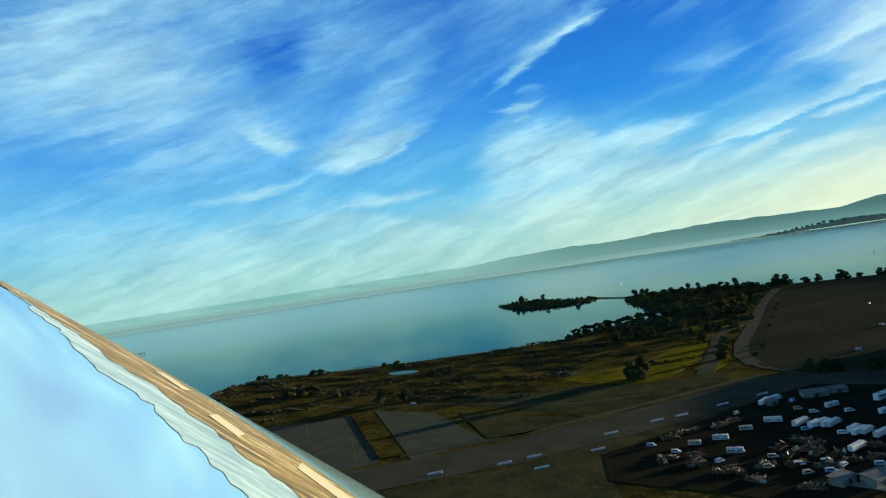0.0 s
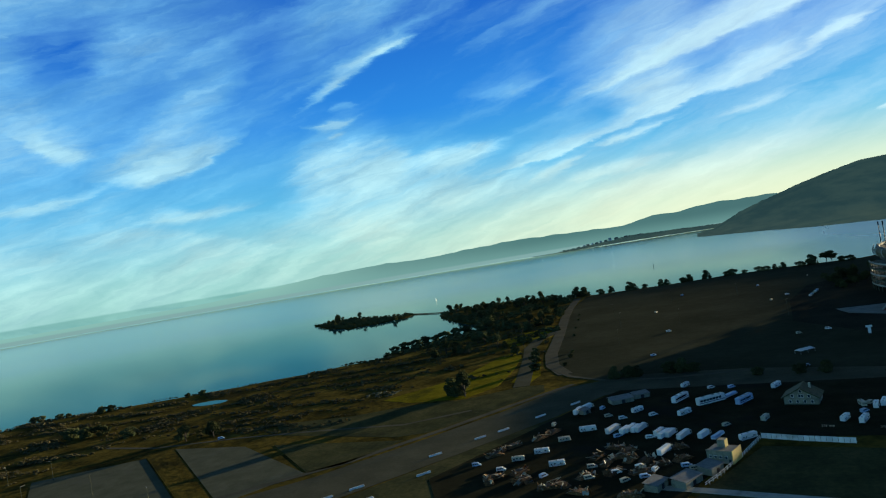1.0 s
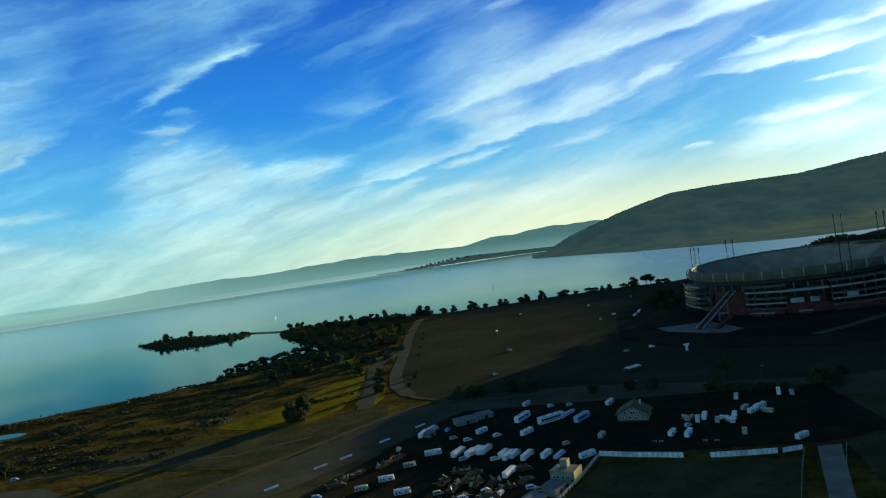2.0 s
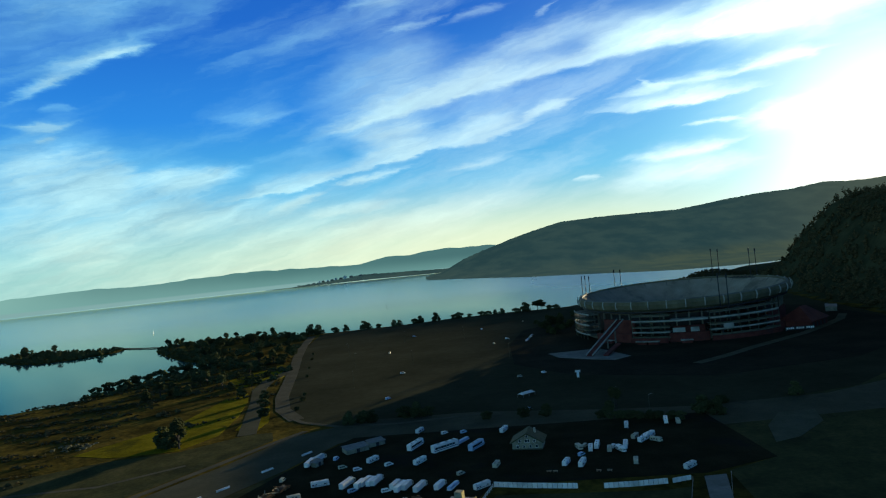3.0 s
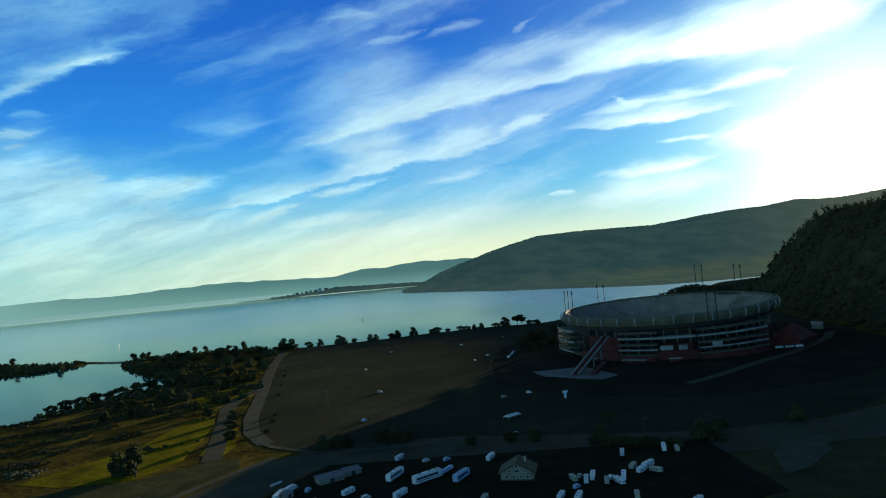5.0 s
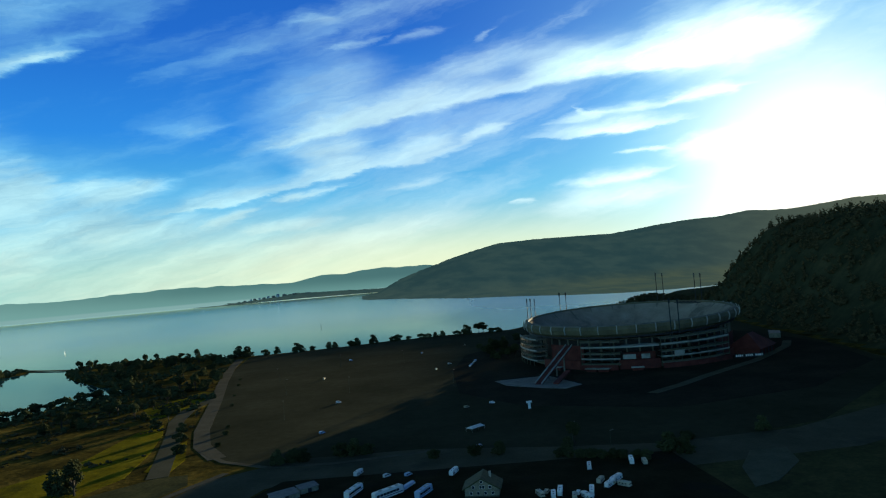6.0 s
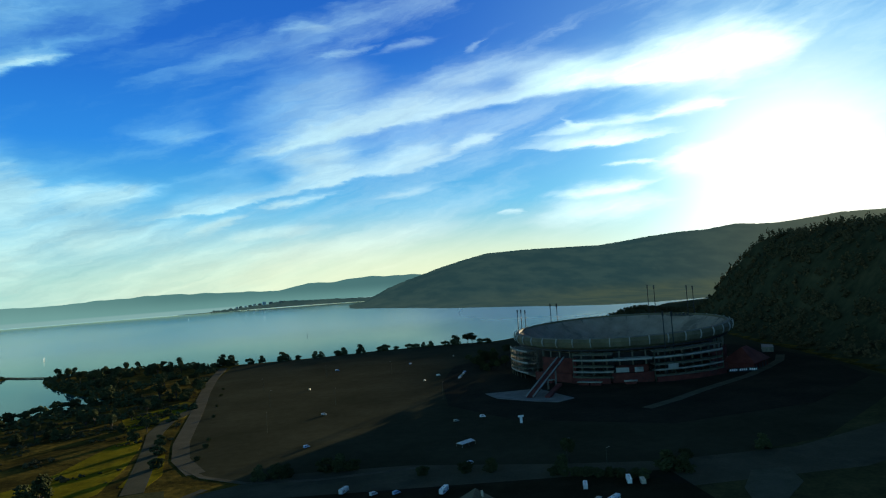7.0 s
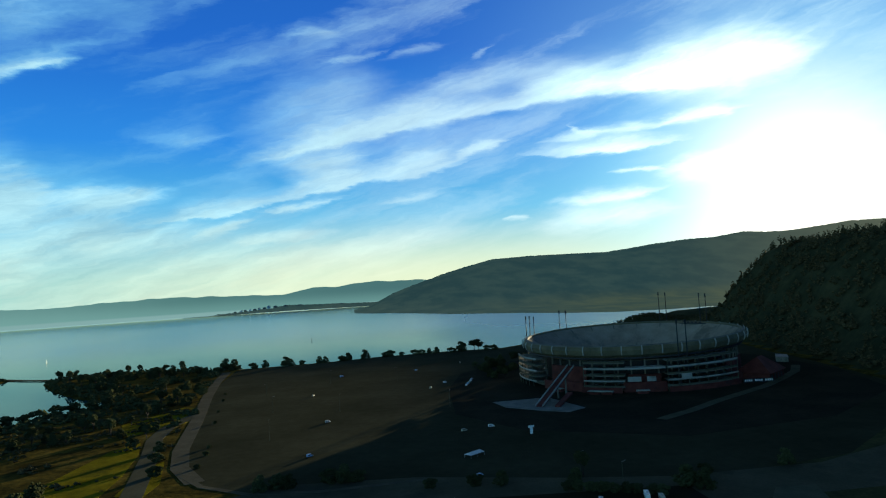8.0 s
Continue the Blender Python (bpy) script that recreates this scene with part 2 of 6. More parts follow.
def material(name, cols, scale=1.0, rough=0.85, metal=0.0, bump=0.0, fine=8.0, stain=None, spec=0.3, rand=0.0, stretch=(1, 1, 1)):
    """Colours spread by broad and fine noise (scale in 1/m), with relief and stains."""
    mt = bpy.data.materials.new(name)
    mt.use_nodes = True
    k = Graph(mt.node_tree)
    b = mt.node_tree.nodes["Principled BSDF"]
    pos = k.put("ShaderNodeTexCoord").outputs["Object"]
    mp = k.put("ShaderNodeMapping")
    mp.inputs["Scale"].default_value = stretch
    k.link(pos, mp.inputs[0])
    pos = mp.outputs[0]
    n1 = k.noise(pos, scale, 5.0, 0.6)
    n2 = k.noise(pos, scale * fine, 4.0, 0.65)
    f = k.m("ADD", k.m("MULTIPLY", n1, 0.65), k.m("MULTIPLY", n2, 0.35))
    n = len(cols)
    col = k.ramp(f, [(0.36 + 0.28 * i / max(1, n - 1), c) for i, c in enumerate(cols)])
    if stain:
        col = k.mix(k.m("MULTIPLY", k.step(k.noise(pos, scale * 0.37, 6.0, 0.7), 0.52, 0.66), 0.8), col, stain)
    if rand:
        info = k.put("ShaderNodeObjectInfo")
        v = k.m("ADD", 1.0 - rand, k.m("MULTIPLY", info.outputs["Random"], 2 * rand))
        col = k.mix(1.0, col, k.xyz(v, v, v), "MULTIPLY")
    k.link(col, b.inputs["Base Color"])
    k.link(k.m("ADD", rough - 0.1, k.m("MULTIPLY", n2, 0.2), clamp=True), b.inputs["Roughness"])
    b.inputs["Metallic"].default_value = metal
    b.inputs["Specular IOR Level"].default_value = spec
    b.inputs["IOR"].default_value = 1.45 if spec >= 0.25 else 1.05
    if bump:
        bp = k.put("ShaderNodeBump")
        bp.inputs["Strength"].default_value, bp.inputs["Distance"].default_value = 1.0, bump
        k.link(f, bp.inputs["Height"])
        k.link(bp.outputs[0], b.inputs["Normal"])
    return mt

grass_mat = material("rough_grassland", [(0.027, 0.0225, 0.0072), (0.0558, 0.0441, 0.0108), (0.1035, 0.0756, 0.0162), (0.171, 0.1188, 0.0234)], 0.03, 0.95, bump=1.2, fine=7.0, stain=(0.027, 0.0252, 0.0108), spec=0.05)
field_mat = material("mown_grass", [(0.0936, 0.078, 0.00624), (0.156, 0.1287, 0.00858), (0.2184, 0.1732, 0.01248)], 0.06, 0.95, bump=0.5, fine=9.0, stain=(0.0546, 0.05148, 0.00936), spec=0.1)
turf_dull_mat = material("dull_turf", [(0.0432, 0.04536, 0.0216), (0.0648, 0.0648, 0.02808), (0.0972, 0.0864, 0.03672)], 0.05, 0.95, bump=0.3, fine=8.0, stain=(0.03024, 0.03456, 0.01944), spec=0.05)
dirt_mat = material("bare_dirt", [(0.03199, 0.03351, 0.01904), (0.04341, 0.04417, 0.02589), (0.05788, 0.05788, 0.03427)], 0.012, 0.95, bump=0.3, fine=12.0, stain=(0.03275, 0.03275, 0.01904), spec=0.1)
asphalt_mat = material("asphalt", [(0.0189, 0.018, 0.0099), (0.027, 0.0252, 0.0135), (0.0378, 0.0351, 0.0189)], 0.05, 0.9, bump=0.05, fine=14.0, stain=(0.0216, 0.0216, 0.018), spec=0.12)
road_mat = material("worn_road", [(0.06475, 0.063, 0.04025), (0.08225, 0.07875, 0.05075), (0.1033, 0.098, 0.06475)], 0.04, 0.9, bump=0.04, fine=14.0, stain=(0.0525, 0.0525, 0.03675), spec=0.15)
concrete_mat = material("concrete", [(0.0736, 0.076, 0.048), (0.0944, 0.096, 0.0624), (0.12, 0.1184, 0.08)], 0.08, 0.9, bump=0.03, fine=12.0, stain=(0.096, 0.096, 0.0704), spec=0.2)
sand_mat = material("pale_gravel", [(0.0714, 0.068, 0.0476), (0.0918, 0.08636, 0.0612), (0.1156, 0.1061, 0.07616)], 0.06, 0.95, bump=0.1, fine=9.0, spec=0.1)
paint_mat = material("road_paint", [(0.6, 0.6, 0.56), (0.75, 0.75, 0.7)], 0.6, 0.7)
wood_hill_mat = material("wooded_hillside", [(0.03, 0.034, 0.018), (0.055, 0.056, 0.027), (0.09, 0.08, 0.038)], 0.02, 0.95, bump=2.0, fine=6.0, spec=0.05)
leaf_mat = material("dark_leaves", [(0.032, 0.040, 0.018), (0.053, 0.061, 0.026), (0.088, 0.09, 0.038)], 0.5, 0.8, fine=6.0, rand=0.35, spec=0.15)
shrub_mat = material("brown_scrub", [(0.036, 0.034, 0.017), (0.066, 0.056, 0.026), (0.105, 0.08, 0.038)], 0.4, 0.9, fine=6.0, rand=0.4, spec=0.1)
# lighter and browner than the other leaves: sun glare put into the colour
hill_leaf_mat = material("glare_brown_leaves", [(0.055, 0.048, 0.024), (0.10, 0.080, 0.038), (0.16, 0.12, 0.055)], 0.3, 0.85, fine=6.0, spec=0.1)
bark_mat = material("bark", [(0.03, 0.024, 0.018), (0.06, 0.048, 0.036)], 2.0, 0.9, bump=0.03)


def part(name, bm, mat, parent=None, label="", kind=""):
    me = bpy.data.meshes.new(name)
    bm.to_mesh(me)
    bm.free()
    if mat:
        me.materials.append(mat)
    ob = new(name, me)
    if parent:
        ob.parent = parent
    return tagged(ob, label, kind=kind)


def empty(name, m=None, label="", category="", group=""):
    ob = new(name)
    ob.empty_display_size = 0.5
    if m is not None:
        ob.matrix_world = m
    return tagged(ob, label, category, group)


def box(bm, x0, x1, y0, y1, z0, z1, m=None):
    vs = [bm.verts.new(((m @ Vector(p)) if m is not None else p)) for p in
          ((x0, y0, z0), (x1, y0, z0), (x1, y1, z0), (x0, y1, z0), (x0, y0, z1), (x1, y0, z1), (x1, y1, z1), (x0, y1, z1))]
    for f in ((3, 2, 1, 0), (4, 5, 6, 7), (0, 1, 5, 4), (1, 2, 6, 5), (2, 3, 7, 6), (3, 0, 4, 7)):
        bm.faces.new([vs[i] for i in f])
    return bm


def prism(bm, poly, z0, z1):
    """An upright prism over a polygon in plan."""
    if sum(a[0] * b[1] - b[0] * a[1] for a, b in zip(poly, poly[1:] + poly[:1])) < 0:
        poly = poly[::-1]
    lo = [bm.verts.new((x, y, z0)) for x, y in poly]
    hi = [bm.verts.new((x, y, z1)) for x, y in poly]
    n = len(poly)
    for i in range(n):
        bm.faces.new((lo[i], lo[(i + 1) % n], hi[(i + 1) % n], hi[i]))
    top = bm.faces.new(hi)
    bmesh.ops.triangulate(bm, faces=[top])
    return bm


def tube(bm, a, b, r0, r1=None, n=8):
    """A tapered round bar from a to b."""
    a, b = Vector(a), Vector(b)
    r1 = r0 if r1 is None else r1
    q = (b - a).to_track_quat("Z", "Y")
    rings = []
    for p, r in ((a, r0), (b, r1)):
        rings.append([bm.verts.new(p + q @ Vector((r * math.cos(6.2832 * i / n), r * math.sin(6.2832 * i / n), 0))) for i in range(n)])
    for i in range(n):
        bm.faces.new((rings[0][i], rings[0][(i + 1) % n], rings[1][(i + 1) % n], rings[1][i]))
    bm.faces.new(rings[0][::-1])
    bm.faces.new(rings[1])
    return bm


def ribbon(bm, line, width, z0, z1):
    """A strip of that width along a line in plan."""
    pts = [Vector(p) for p in line]
    left, right = [], []
    for i, p in enumerate(pts):
        d = (pts[min(i + 1, len(pts) - 1)] - pts[max(i - 1, 0)]).normalized()
        n = Vector((-d.y, d.x)) * width / 2
        left.append(p + n)
        right.append(p - n)
    rows = [[bm.verts.new((*l, z0)), bm.verts.new((*l, z1)), bm.verts.new((*r, z1)), bm.verts.new((*r, z0))] for l, r in zip(left, right)]
    for a, b in zip(rows, rows[1:]):
        for i in range(3):
            bm.faces.new((a[i], b[i], b[i + 1], a[i + 1]))
    bm.faces.new(rows[0])
    bm.faces.new(rows[-1][::-1])
    bmesh.ops.recalc_face_normals(bm, faces=bm.faces)
    return bm


# ---------------------------------------------------------------- ground, shore and hill
MAIN = [(-380, -600), (-400, 60), (-440, 190), (-482, 220), (-530, 256), (-609, 300), (-700, 380), (-745, 440), (-735, 485), (-672, 515), (-610, 545),
        (-525, 592), (-446, 640), (-392, 694), (-355, 772), (-310, 850), (-318, 885), (-384, 955), (-452, 1050), (-497, 1130),
        (-515, 1180), (-490, 1215), (-400, 1232), (-300, 1185), (-246, 1161), (-191, 1156), (-95, 1166), (4, 1194), (108, 1206),
        (205, 1195), (254, 1235), (330, 1320), (475, 1440), (560, 1520), (640, 1640), (847, 1900), (1200, 2050), (3600, 2100), (3600, -600)]
ISLE = [(-890, 1292), (-770, 1168), (-690, 1112), (-630, 1132), (-585, 1190), (-590, 1240), (-700, 1275), (-800, 1335)]
SPIT = [(-600, 1236), (-560, 1212), (-500, 1178), (-496, 1190), (-556, 1224), (-596, 1248)]
FOOT = [(610, 1330), (572, 1180), (532, 1020), (506, 900), (494, 800), (455, 610), (450, 380), (520, 150), (560, -200)]


def inside_distance(X, Y, poly):
    """Distance to the polygon's edge, positive inside."""
    best, odd = np.full(X.shape, 1e9), np.zeros(X.shape, bool)
    for (x0, y0), (x1, y1) in zip(poly, poly[1:] + poly[:1]):
        ex, ey = x1 - x0, y1 - y0
        s = np.clip(((X - x0) * ex + (Y - y0) * ey) / (ex * ex + ey * ey), 0, 1)
        best = np.minimum(best, np.hypot(X - x0 - s * ex, Y - y0 - s * ey))
        if y0 != y1:
            odd ^= ((y0 > Y) != (y1 > Y)) & (X < ex * (Y - y0) / ey + x0)
    return np.where(odd, best, -best)


def smooth(x, lo, hi):
    s = np.clip((x - lo) / (hi - lo), 0, 1)
    return s * s * (3 - 2 * s)


def waves(X, Y):
    return (np.sin(X * 0.043 + 1.3 * np.sin(Y * 0.021)) + np.sin(Y * 0.051 + 1.7 * np.sin(X * 0.017)) + np.sin((X + Y) * 0.11) * 0.5) / 2.5


HILL = FOOT + [(1500, -200), (1700, 900), (1500, 1500), (1000, 1750), (760, 1500)]


def height(X, Y):
    shore = np.maximum(np.maximum(inside_distance(X, Y, MAIN), inside_distance(X, Y, ISLE)), inside_distance(X, Y, SPIT))
    shore = shore + 3.0 * waves(X * 2.3, Y * 2.3)
    z = np.where(shore < 14, -2.2 + np.clip(shore + 8, -20, 22) * 0.1, 0.0)
    z = np.clip(z, -4, 0.0)
    hill = inside_distance(X, Y, HILL)
    z = z + 146 * smooth(hill, -6, 180) * (1 + 0.05 * waves(X, Y)) + 6 * smooth(hill, 0, 60) * waves(X * 1.7, Y * 1.7)
    # low wooded rise behind the stadium
    z = z + 20 * np.exp(-(((X - 560) * 0.6 + (Y - 1420) * 0.8) / 150) ** 2 - (((X - 560) * 0.8 - (Y - 1420) * 0.6) / 60) ** 2) * smooth(shore, 0, 60)
    return z


def grid_mesh(name, xs, ys, zfun, mat, kind="structure", label="", category=""):
    X, Y = np.meshgrid(xs, ys)
    Z = zfun(X, Y)
    nx, ny = len(xs), len(ys)
    co = np.stack([X, Y, Z], -1).reshape(-1, 3)
    i = (np.arange(ny - 1)[:, None] * nx + np.arange(nx - 1)[None]).ravel()
    me = bpy.data.meshes.new(name)
    me.from_pydata(co.tolist(), [], np.stack([i, i + 1, i + nx + 1, i + nx], 1).tolist())
    me.materials.append(mat)
    me.polygons.foreach_set("use_smooth", [True] * len(me.polygons))
    return tagged(new(name, me), label, category, kind=kind)


xs = np.concatenate([np.arange(-1000, 700, 9.0), np.arange(700, 3600, 40.0)])
ys = np.concatenate([np.arange(-600, 100, 40.0), np.arange(100, 1700, 9.0), np.arange(1700, 2200, 40.0)])
ground = grid_mesh("ground", xs, ys, height, grass_mat, label="rough brown and olive grassland along the shore", category="ground")
ground.data.materials.append(wood_hill_mat)
ctr = np.array([p.center for p in ground.data.polygons])
onhill = (inside_distance(ctr[:, 0], ctr[:, 1], HILL) > 4) | (ctr[:, 1] > 1330)
ground.data.polygons.foreach_set("material_index", onhill.astype(int).tolist())

water_mat = bpy.data.materials.new("bay_water")
water_mat.use_nodes = True
k = Graph(water_mat.node_tree)
water_mat.node_tree.nodes.clear()
pos = k.put("ShaderNodeTexCoord").outputs["Object"]
wn = k.m("ADD", k.noise(pos, 0.25, 4.0, 0.6), k.m("MULTIPLY", k.noise(pos, 0.02, 3.0, 0.5), 1.5))
bp = k.put("ShaderNodeBump")
bp.inputs["Strength"].default_value, bp.inputs["Distance"].default_value = 0.018, 0.12
k.link(wn, bp.inputs["Height"])
deep, gloss, fres, both = k.put("ShaderNodeBsdfDiffuse"), k.put("ShaderNodeBsdfGlossy"), k.put("ShaderNodeFresnel"), k.put("ShaderNodeMixShader")
k.link(k.ramp(k.noise(pos, 0.006, 4.0, 0.55), [(0.35, (0.004, 0.05, 0.064)), (0.65, (0.008, 0.068, 0.08))]), deep.inputs["Color"])
ln = k.put("ShaderNodeVectorMath", operation="LENGTH")
k.link(pos, ln.inputs[0])
wsep = k.put("ShaderNodeSeparateXYZ")
k.link(pos, wsep.inputs[0])
reach = k.step(k.m("ARCTAN2", wsep.outputs[0], wsep.outputs[1]), 0.02, 0.2)         # by bearing from the origin, fitted to the camera's view
far_out = k.step(ln.outputs["Value"], 1150.0, 2100.0)          # by distance: rougher and brighter farther out
k.link(k.m("ADD", k.m("ADD", k.m("MULTIPLY_ADD", reach, 0.12, 0.035), k.m("MULTIPLY", far_out, 0.13)), k.m("MULTIPLY", k.noise(pos, 0.004, 3.0, 0.5), 0.05)), gloss.inputs["Roughness"])
# reflection's brightness painted by place: dim green near, full and warm far and right
k.link(k.mix(k.m("MAXIMUM", far_out, reach), (0.60, 0.76, 0.64, 1.0), (1.0, 1.0, 0.84, 1.0)), gloss.inputs["Color"])
fres.inputs["IOR"].default_value = 1.17
for sh in (gloss, fres):
    k.link(bp.outputs[0], sh.inputs["Normal"])
k.link(fres.outputs[0], both.inputs[0])
k.link(deep.outputs[0], both.inputs[1])
k.link(gloss.outputs[0], both.inputs[2])
k.link(both.outputs[0], k.put("ShaderNodeOutputMaterial").inputs[0])
bm = bmesh.new()
ring = [bm.verts.new((4900 * math.cos(6.28319 * i / 96), 4900 * math.sin(6.28319 * i / 96), -1.2)) for i in range(96)]
bm.faces.new(ring)
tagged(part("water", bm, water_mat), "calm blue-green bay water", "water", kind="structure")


def pad(name, poly, mat, z, label, category="ground"):
    bm = bmesh.new()
    prism(bm, poly, -0.4, z)
    return tagged(part(name, bm, mat), label, category, kind="structure")


def strip(name, line, width, mat, z, label, category="road"):
    bm = bmesh.new()
    ribbon(bm, line, width, -0.4, z)
    return tagged(part(name, bm, mat), label, category, kind="structure")


# ---------------------------------------------------------------- distance: range of hills, mountain, far point
haze_mat = bpy.data.materials.new("painted_haze")
haze_mat.use_nodes = True
k = Graph(haze_mat.node_tree)
haze_mat.node_tree.nodes.clear()
sp = k.put("ShaderNodeSeparateXYZ")
k.link(k.put("ShaderNodeTexCoord").outputs["Object"], sp.inputs[0])
# haze put into a glow: paler to the left and low down
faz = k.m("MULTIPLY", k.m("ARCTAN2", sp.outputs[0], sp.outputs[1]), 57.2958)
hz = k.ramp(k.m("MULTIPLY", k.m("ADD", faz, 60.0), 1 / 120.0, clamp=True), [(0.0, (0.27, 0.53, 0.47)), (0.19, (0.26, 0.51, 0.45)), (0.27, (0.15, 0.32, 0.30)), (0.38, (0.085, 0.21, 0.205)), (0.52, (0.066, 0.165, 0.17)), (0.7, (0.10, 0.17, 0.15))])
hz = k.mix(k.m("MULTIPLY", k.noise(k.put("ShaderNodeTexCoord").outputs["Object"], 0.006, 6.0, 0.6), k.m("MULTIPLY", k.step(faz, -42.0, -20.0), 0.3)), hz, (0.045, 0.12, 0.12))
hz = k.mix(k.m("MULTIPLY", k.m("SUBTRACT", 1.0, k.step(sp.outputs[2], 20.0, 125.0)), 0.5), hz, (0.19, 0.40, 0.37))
hz = k.mix(k.m("SUBTRACT", 1.0, k.step(sp.outputs[2], 22.0, 34.0)), hz, (0.21, 0.38, 0.37))         # hill foot painted in the far water's colour, no mist
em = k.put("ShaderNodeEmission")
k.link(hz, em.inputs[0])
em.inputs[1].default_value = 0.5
k.link(em.outputs[0], k.put("ShaderNodeOutputMaterial").inputs[0])


def lerp(x, table):
    return float(np.interp(x, [p for p, _ in table], [q for _, q in table]))


def polar(name, az0, az1, step, radii, zfun, mat, label):
    n = int(round((az1 - az0) / step)) + 1
    co, faces = [], []
    for i in range(n):
        a = az0 + i * step
        rr = radii(a)
        for j, r in enumerate(rr):
            co.append((r * math.sin(radians(a)), r * math.cos(radians(a)), zfun(a, j / (len(rr) - 1), r)))
    m = len(radii(az0))
    for i in range(n - 1):
        for j in range(m - 1):
            v = i * m + j
            faces.append((v, v + 1, v + m + 1, v + m))
    me = bpy.data.meshes.new(name)
    me.from_pydata(co, [], faces)
    me.materials.append(mat)
    me.polygons.foreach_set("use_smooth", [True] * len(me.polygons))
    return tagged(new(name, me), label, "hills", kind="structure")


FAR = [(-75, -0.72), (-50, -0.7), (-42, -0.6), (-37, -0.25), (-33, 0.05), (-28, 0.2), (-24, 0.08), (-20, 0.25), (-15.8, 0.37), (-11.5, 0.21), (-7.1, 0.05), (-4.7, 0.52),
       (-3.6, 0.46), (-2.6, 0.47), (-0.5, 0.72), (2.4, 0.66), (4.3, 0.62), (8, 0.3), (14, 0.0)]


def far_z(a, s, r):
    top = 110 + 4850 * math.tan(radians(lerp(a, FAR)))
    rough = 7 * noise.noise(Vector((a * 0.9, 0, 0))) + 4 * noise.noise(Vector((a * 4.0, 2.0, 0)))
    low = 2
    return low + (max(0.5, top - low) + rough * min(1, max(0, (a + 40) / 10))) * math.sin(min(1, s * 1.2) * 1.5708)


polar("backdrop_hills", -75, 14, 0.25, lambda a: [4800 + 8 * j for j in range(12)], far_z, haze_mat, "low blue-green hills beyond the bay, haze painted as a glow")

SHORE = [(-1.5, 3500), (-1, 3376), (6.7, 2630), (16, 2230), (19.5, 2140), (23.5, 2150), (28, 2250), (45, 2300)]
RIDGE = [(-1.5, -1.6), (-0.3, -1.45), (0.8, -0.95), (1.7, -0.5), (3.0, -0.05), (3.7, 0.17), (5.0, 0.55), (6.0, 0.88), (8.0, 1.38), (10.2, 1.86), (13.3, 1.94), (15.0, 1.93),
         (19.6, 1.84), (21.8, 2.05), (23.0, 2.2), (25.8, 2.4), (27.8, 2.4), (30.0, 2.66), (31.5, 2.5), (33.0, 2.45), (35.0, 2.6), (37.0, 2.8), (45.0, 2.6)]


def mountain_z(a, s, r):
    top = 110 + 4300 * math.tan(radians(lerp(a, RIDGE)))
    flat = lerp(a, [(-1, 0.05), (8, 0.12), (16, 0.3), (30, 0.4)])
    u = max(0.0, (s - flat) / (1 - flat))
    rise = u * u * (3 - 2 * u) * 0.6 + u * 0.4
    gully = noise.fractal(Vector((a * 0.5, s * 3.0, 1.7)), 1.0, 2.0, 5) * 26 * rise * (1 - s) + (3.0 * noise.noise(Vector((a * 3, s * 9, 0))) + 2.5 * noise.noise(Vector((a * 9, s * 9, 5)))) * s
    return -2 + (top + 2) * rise + gully + 6 * min(1, s * 20)


def mountain_r(a):
    s0 = lerp(a, SHORE)
    return [s0 + (4300 - s0) * (j / 40) for j in range(41)]


mountain_mat = bpy.data.materials.new("haze_painted_land")
mountain_mat.use_nodes = True
k = Graph(mountain_mat.node_tree)
mountain_mat.node_tree.nodes.clear()
pos = k.put("ShaderNodeTexCoord").outputs["Object"]
mn = k.noise(pos, 0.004, 7.0, 0.62)
col = k.ramp(mn, [(0.35, (0.006, 0.012, 0.008)), (0.5, (0.010, 0.018, 0.011)), (0.65, (0.022, 0.028, 0.016))])
msep = k.put("ShaderNodeSeparateXYZ")
k.link(pos, msep.inputs[0])
slope_m = k.put("ShaderNodeMapping")
slope_m.inputs["Scale"].default_value = (1.0, 0.45, 2.2)
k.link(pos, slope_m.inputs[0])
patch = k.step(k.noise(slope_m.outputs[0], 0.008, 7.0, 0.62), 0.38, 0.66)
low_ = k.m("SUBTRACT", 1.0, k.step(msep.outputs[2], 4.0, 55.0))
# haze added as a glow, paler low down and warmer towards the sun
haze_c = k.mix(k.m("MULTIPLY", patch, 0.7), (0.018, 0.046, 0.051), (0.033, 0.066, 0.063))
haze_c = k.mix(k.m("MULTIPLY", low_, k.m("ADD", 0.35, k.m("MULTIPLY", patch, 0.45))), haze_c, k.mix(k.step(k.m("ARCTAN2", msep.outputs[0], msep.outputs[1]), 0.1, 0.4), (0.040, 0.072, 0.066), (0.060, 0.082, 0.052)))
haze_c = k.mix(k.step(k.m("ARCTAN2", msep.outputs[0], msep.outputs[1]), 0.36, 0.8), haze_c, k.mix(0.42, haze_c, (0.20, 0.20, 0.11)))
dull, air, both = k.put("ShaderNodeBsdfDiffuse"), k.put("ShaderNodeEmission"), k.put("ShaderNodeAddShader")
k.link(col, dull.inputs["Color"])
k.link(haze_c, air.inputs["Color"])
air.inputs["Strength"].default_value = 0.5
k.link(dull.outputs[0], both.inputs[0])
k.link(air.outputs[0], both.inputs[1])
k.link(both.outputs[0], k.put("ShaderNodeOutputMaterial").inputs[0])
polar("backdrop_mountain", -1.5, 45, 0.1, mountain_r, mountain_z, mountain_mat, "long wooded mountain ridge across the bay, haze painted as a glow")

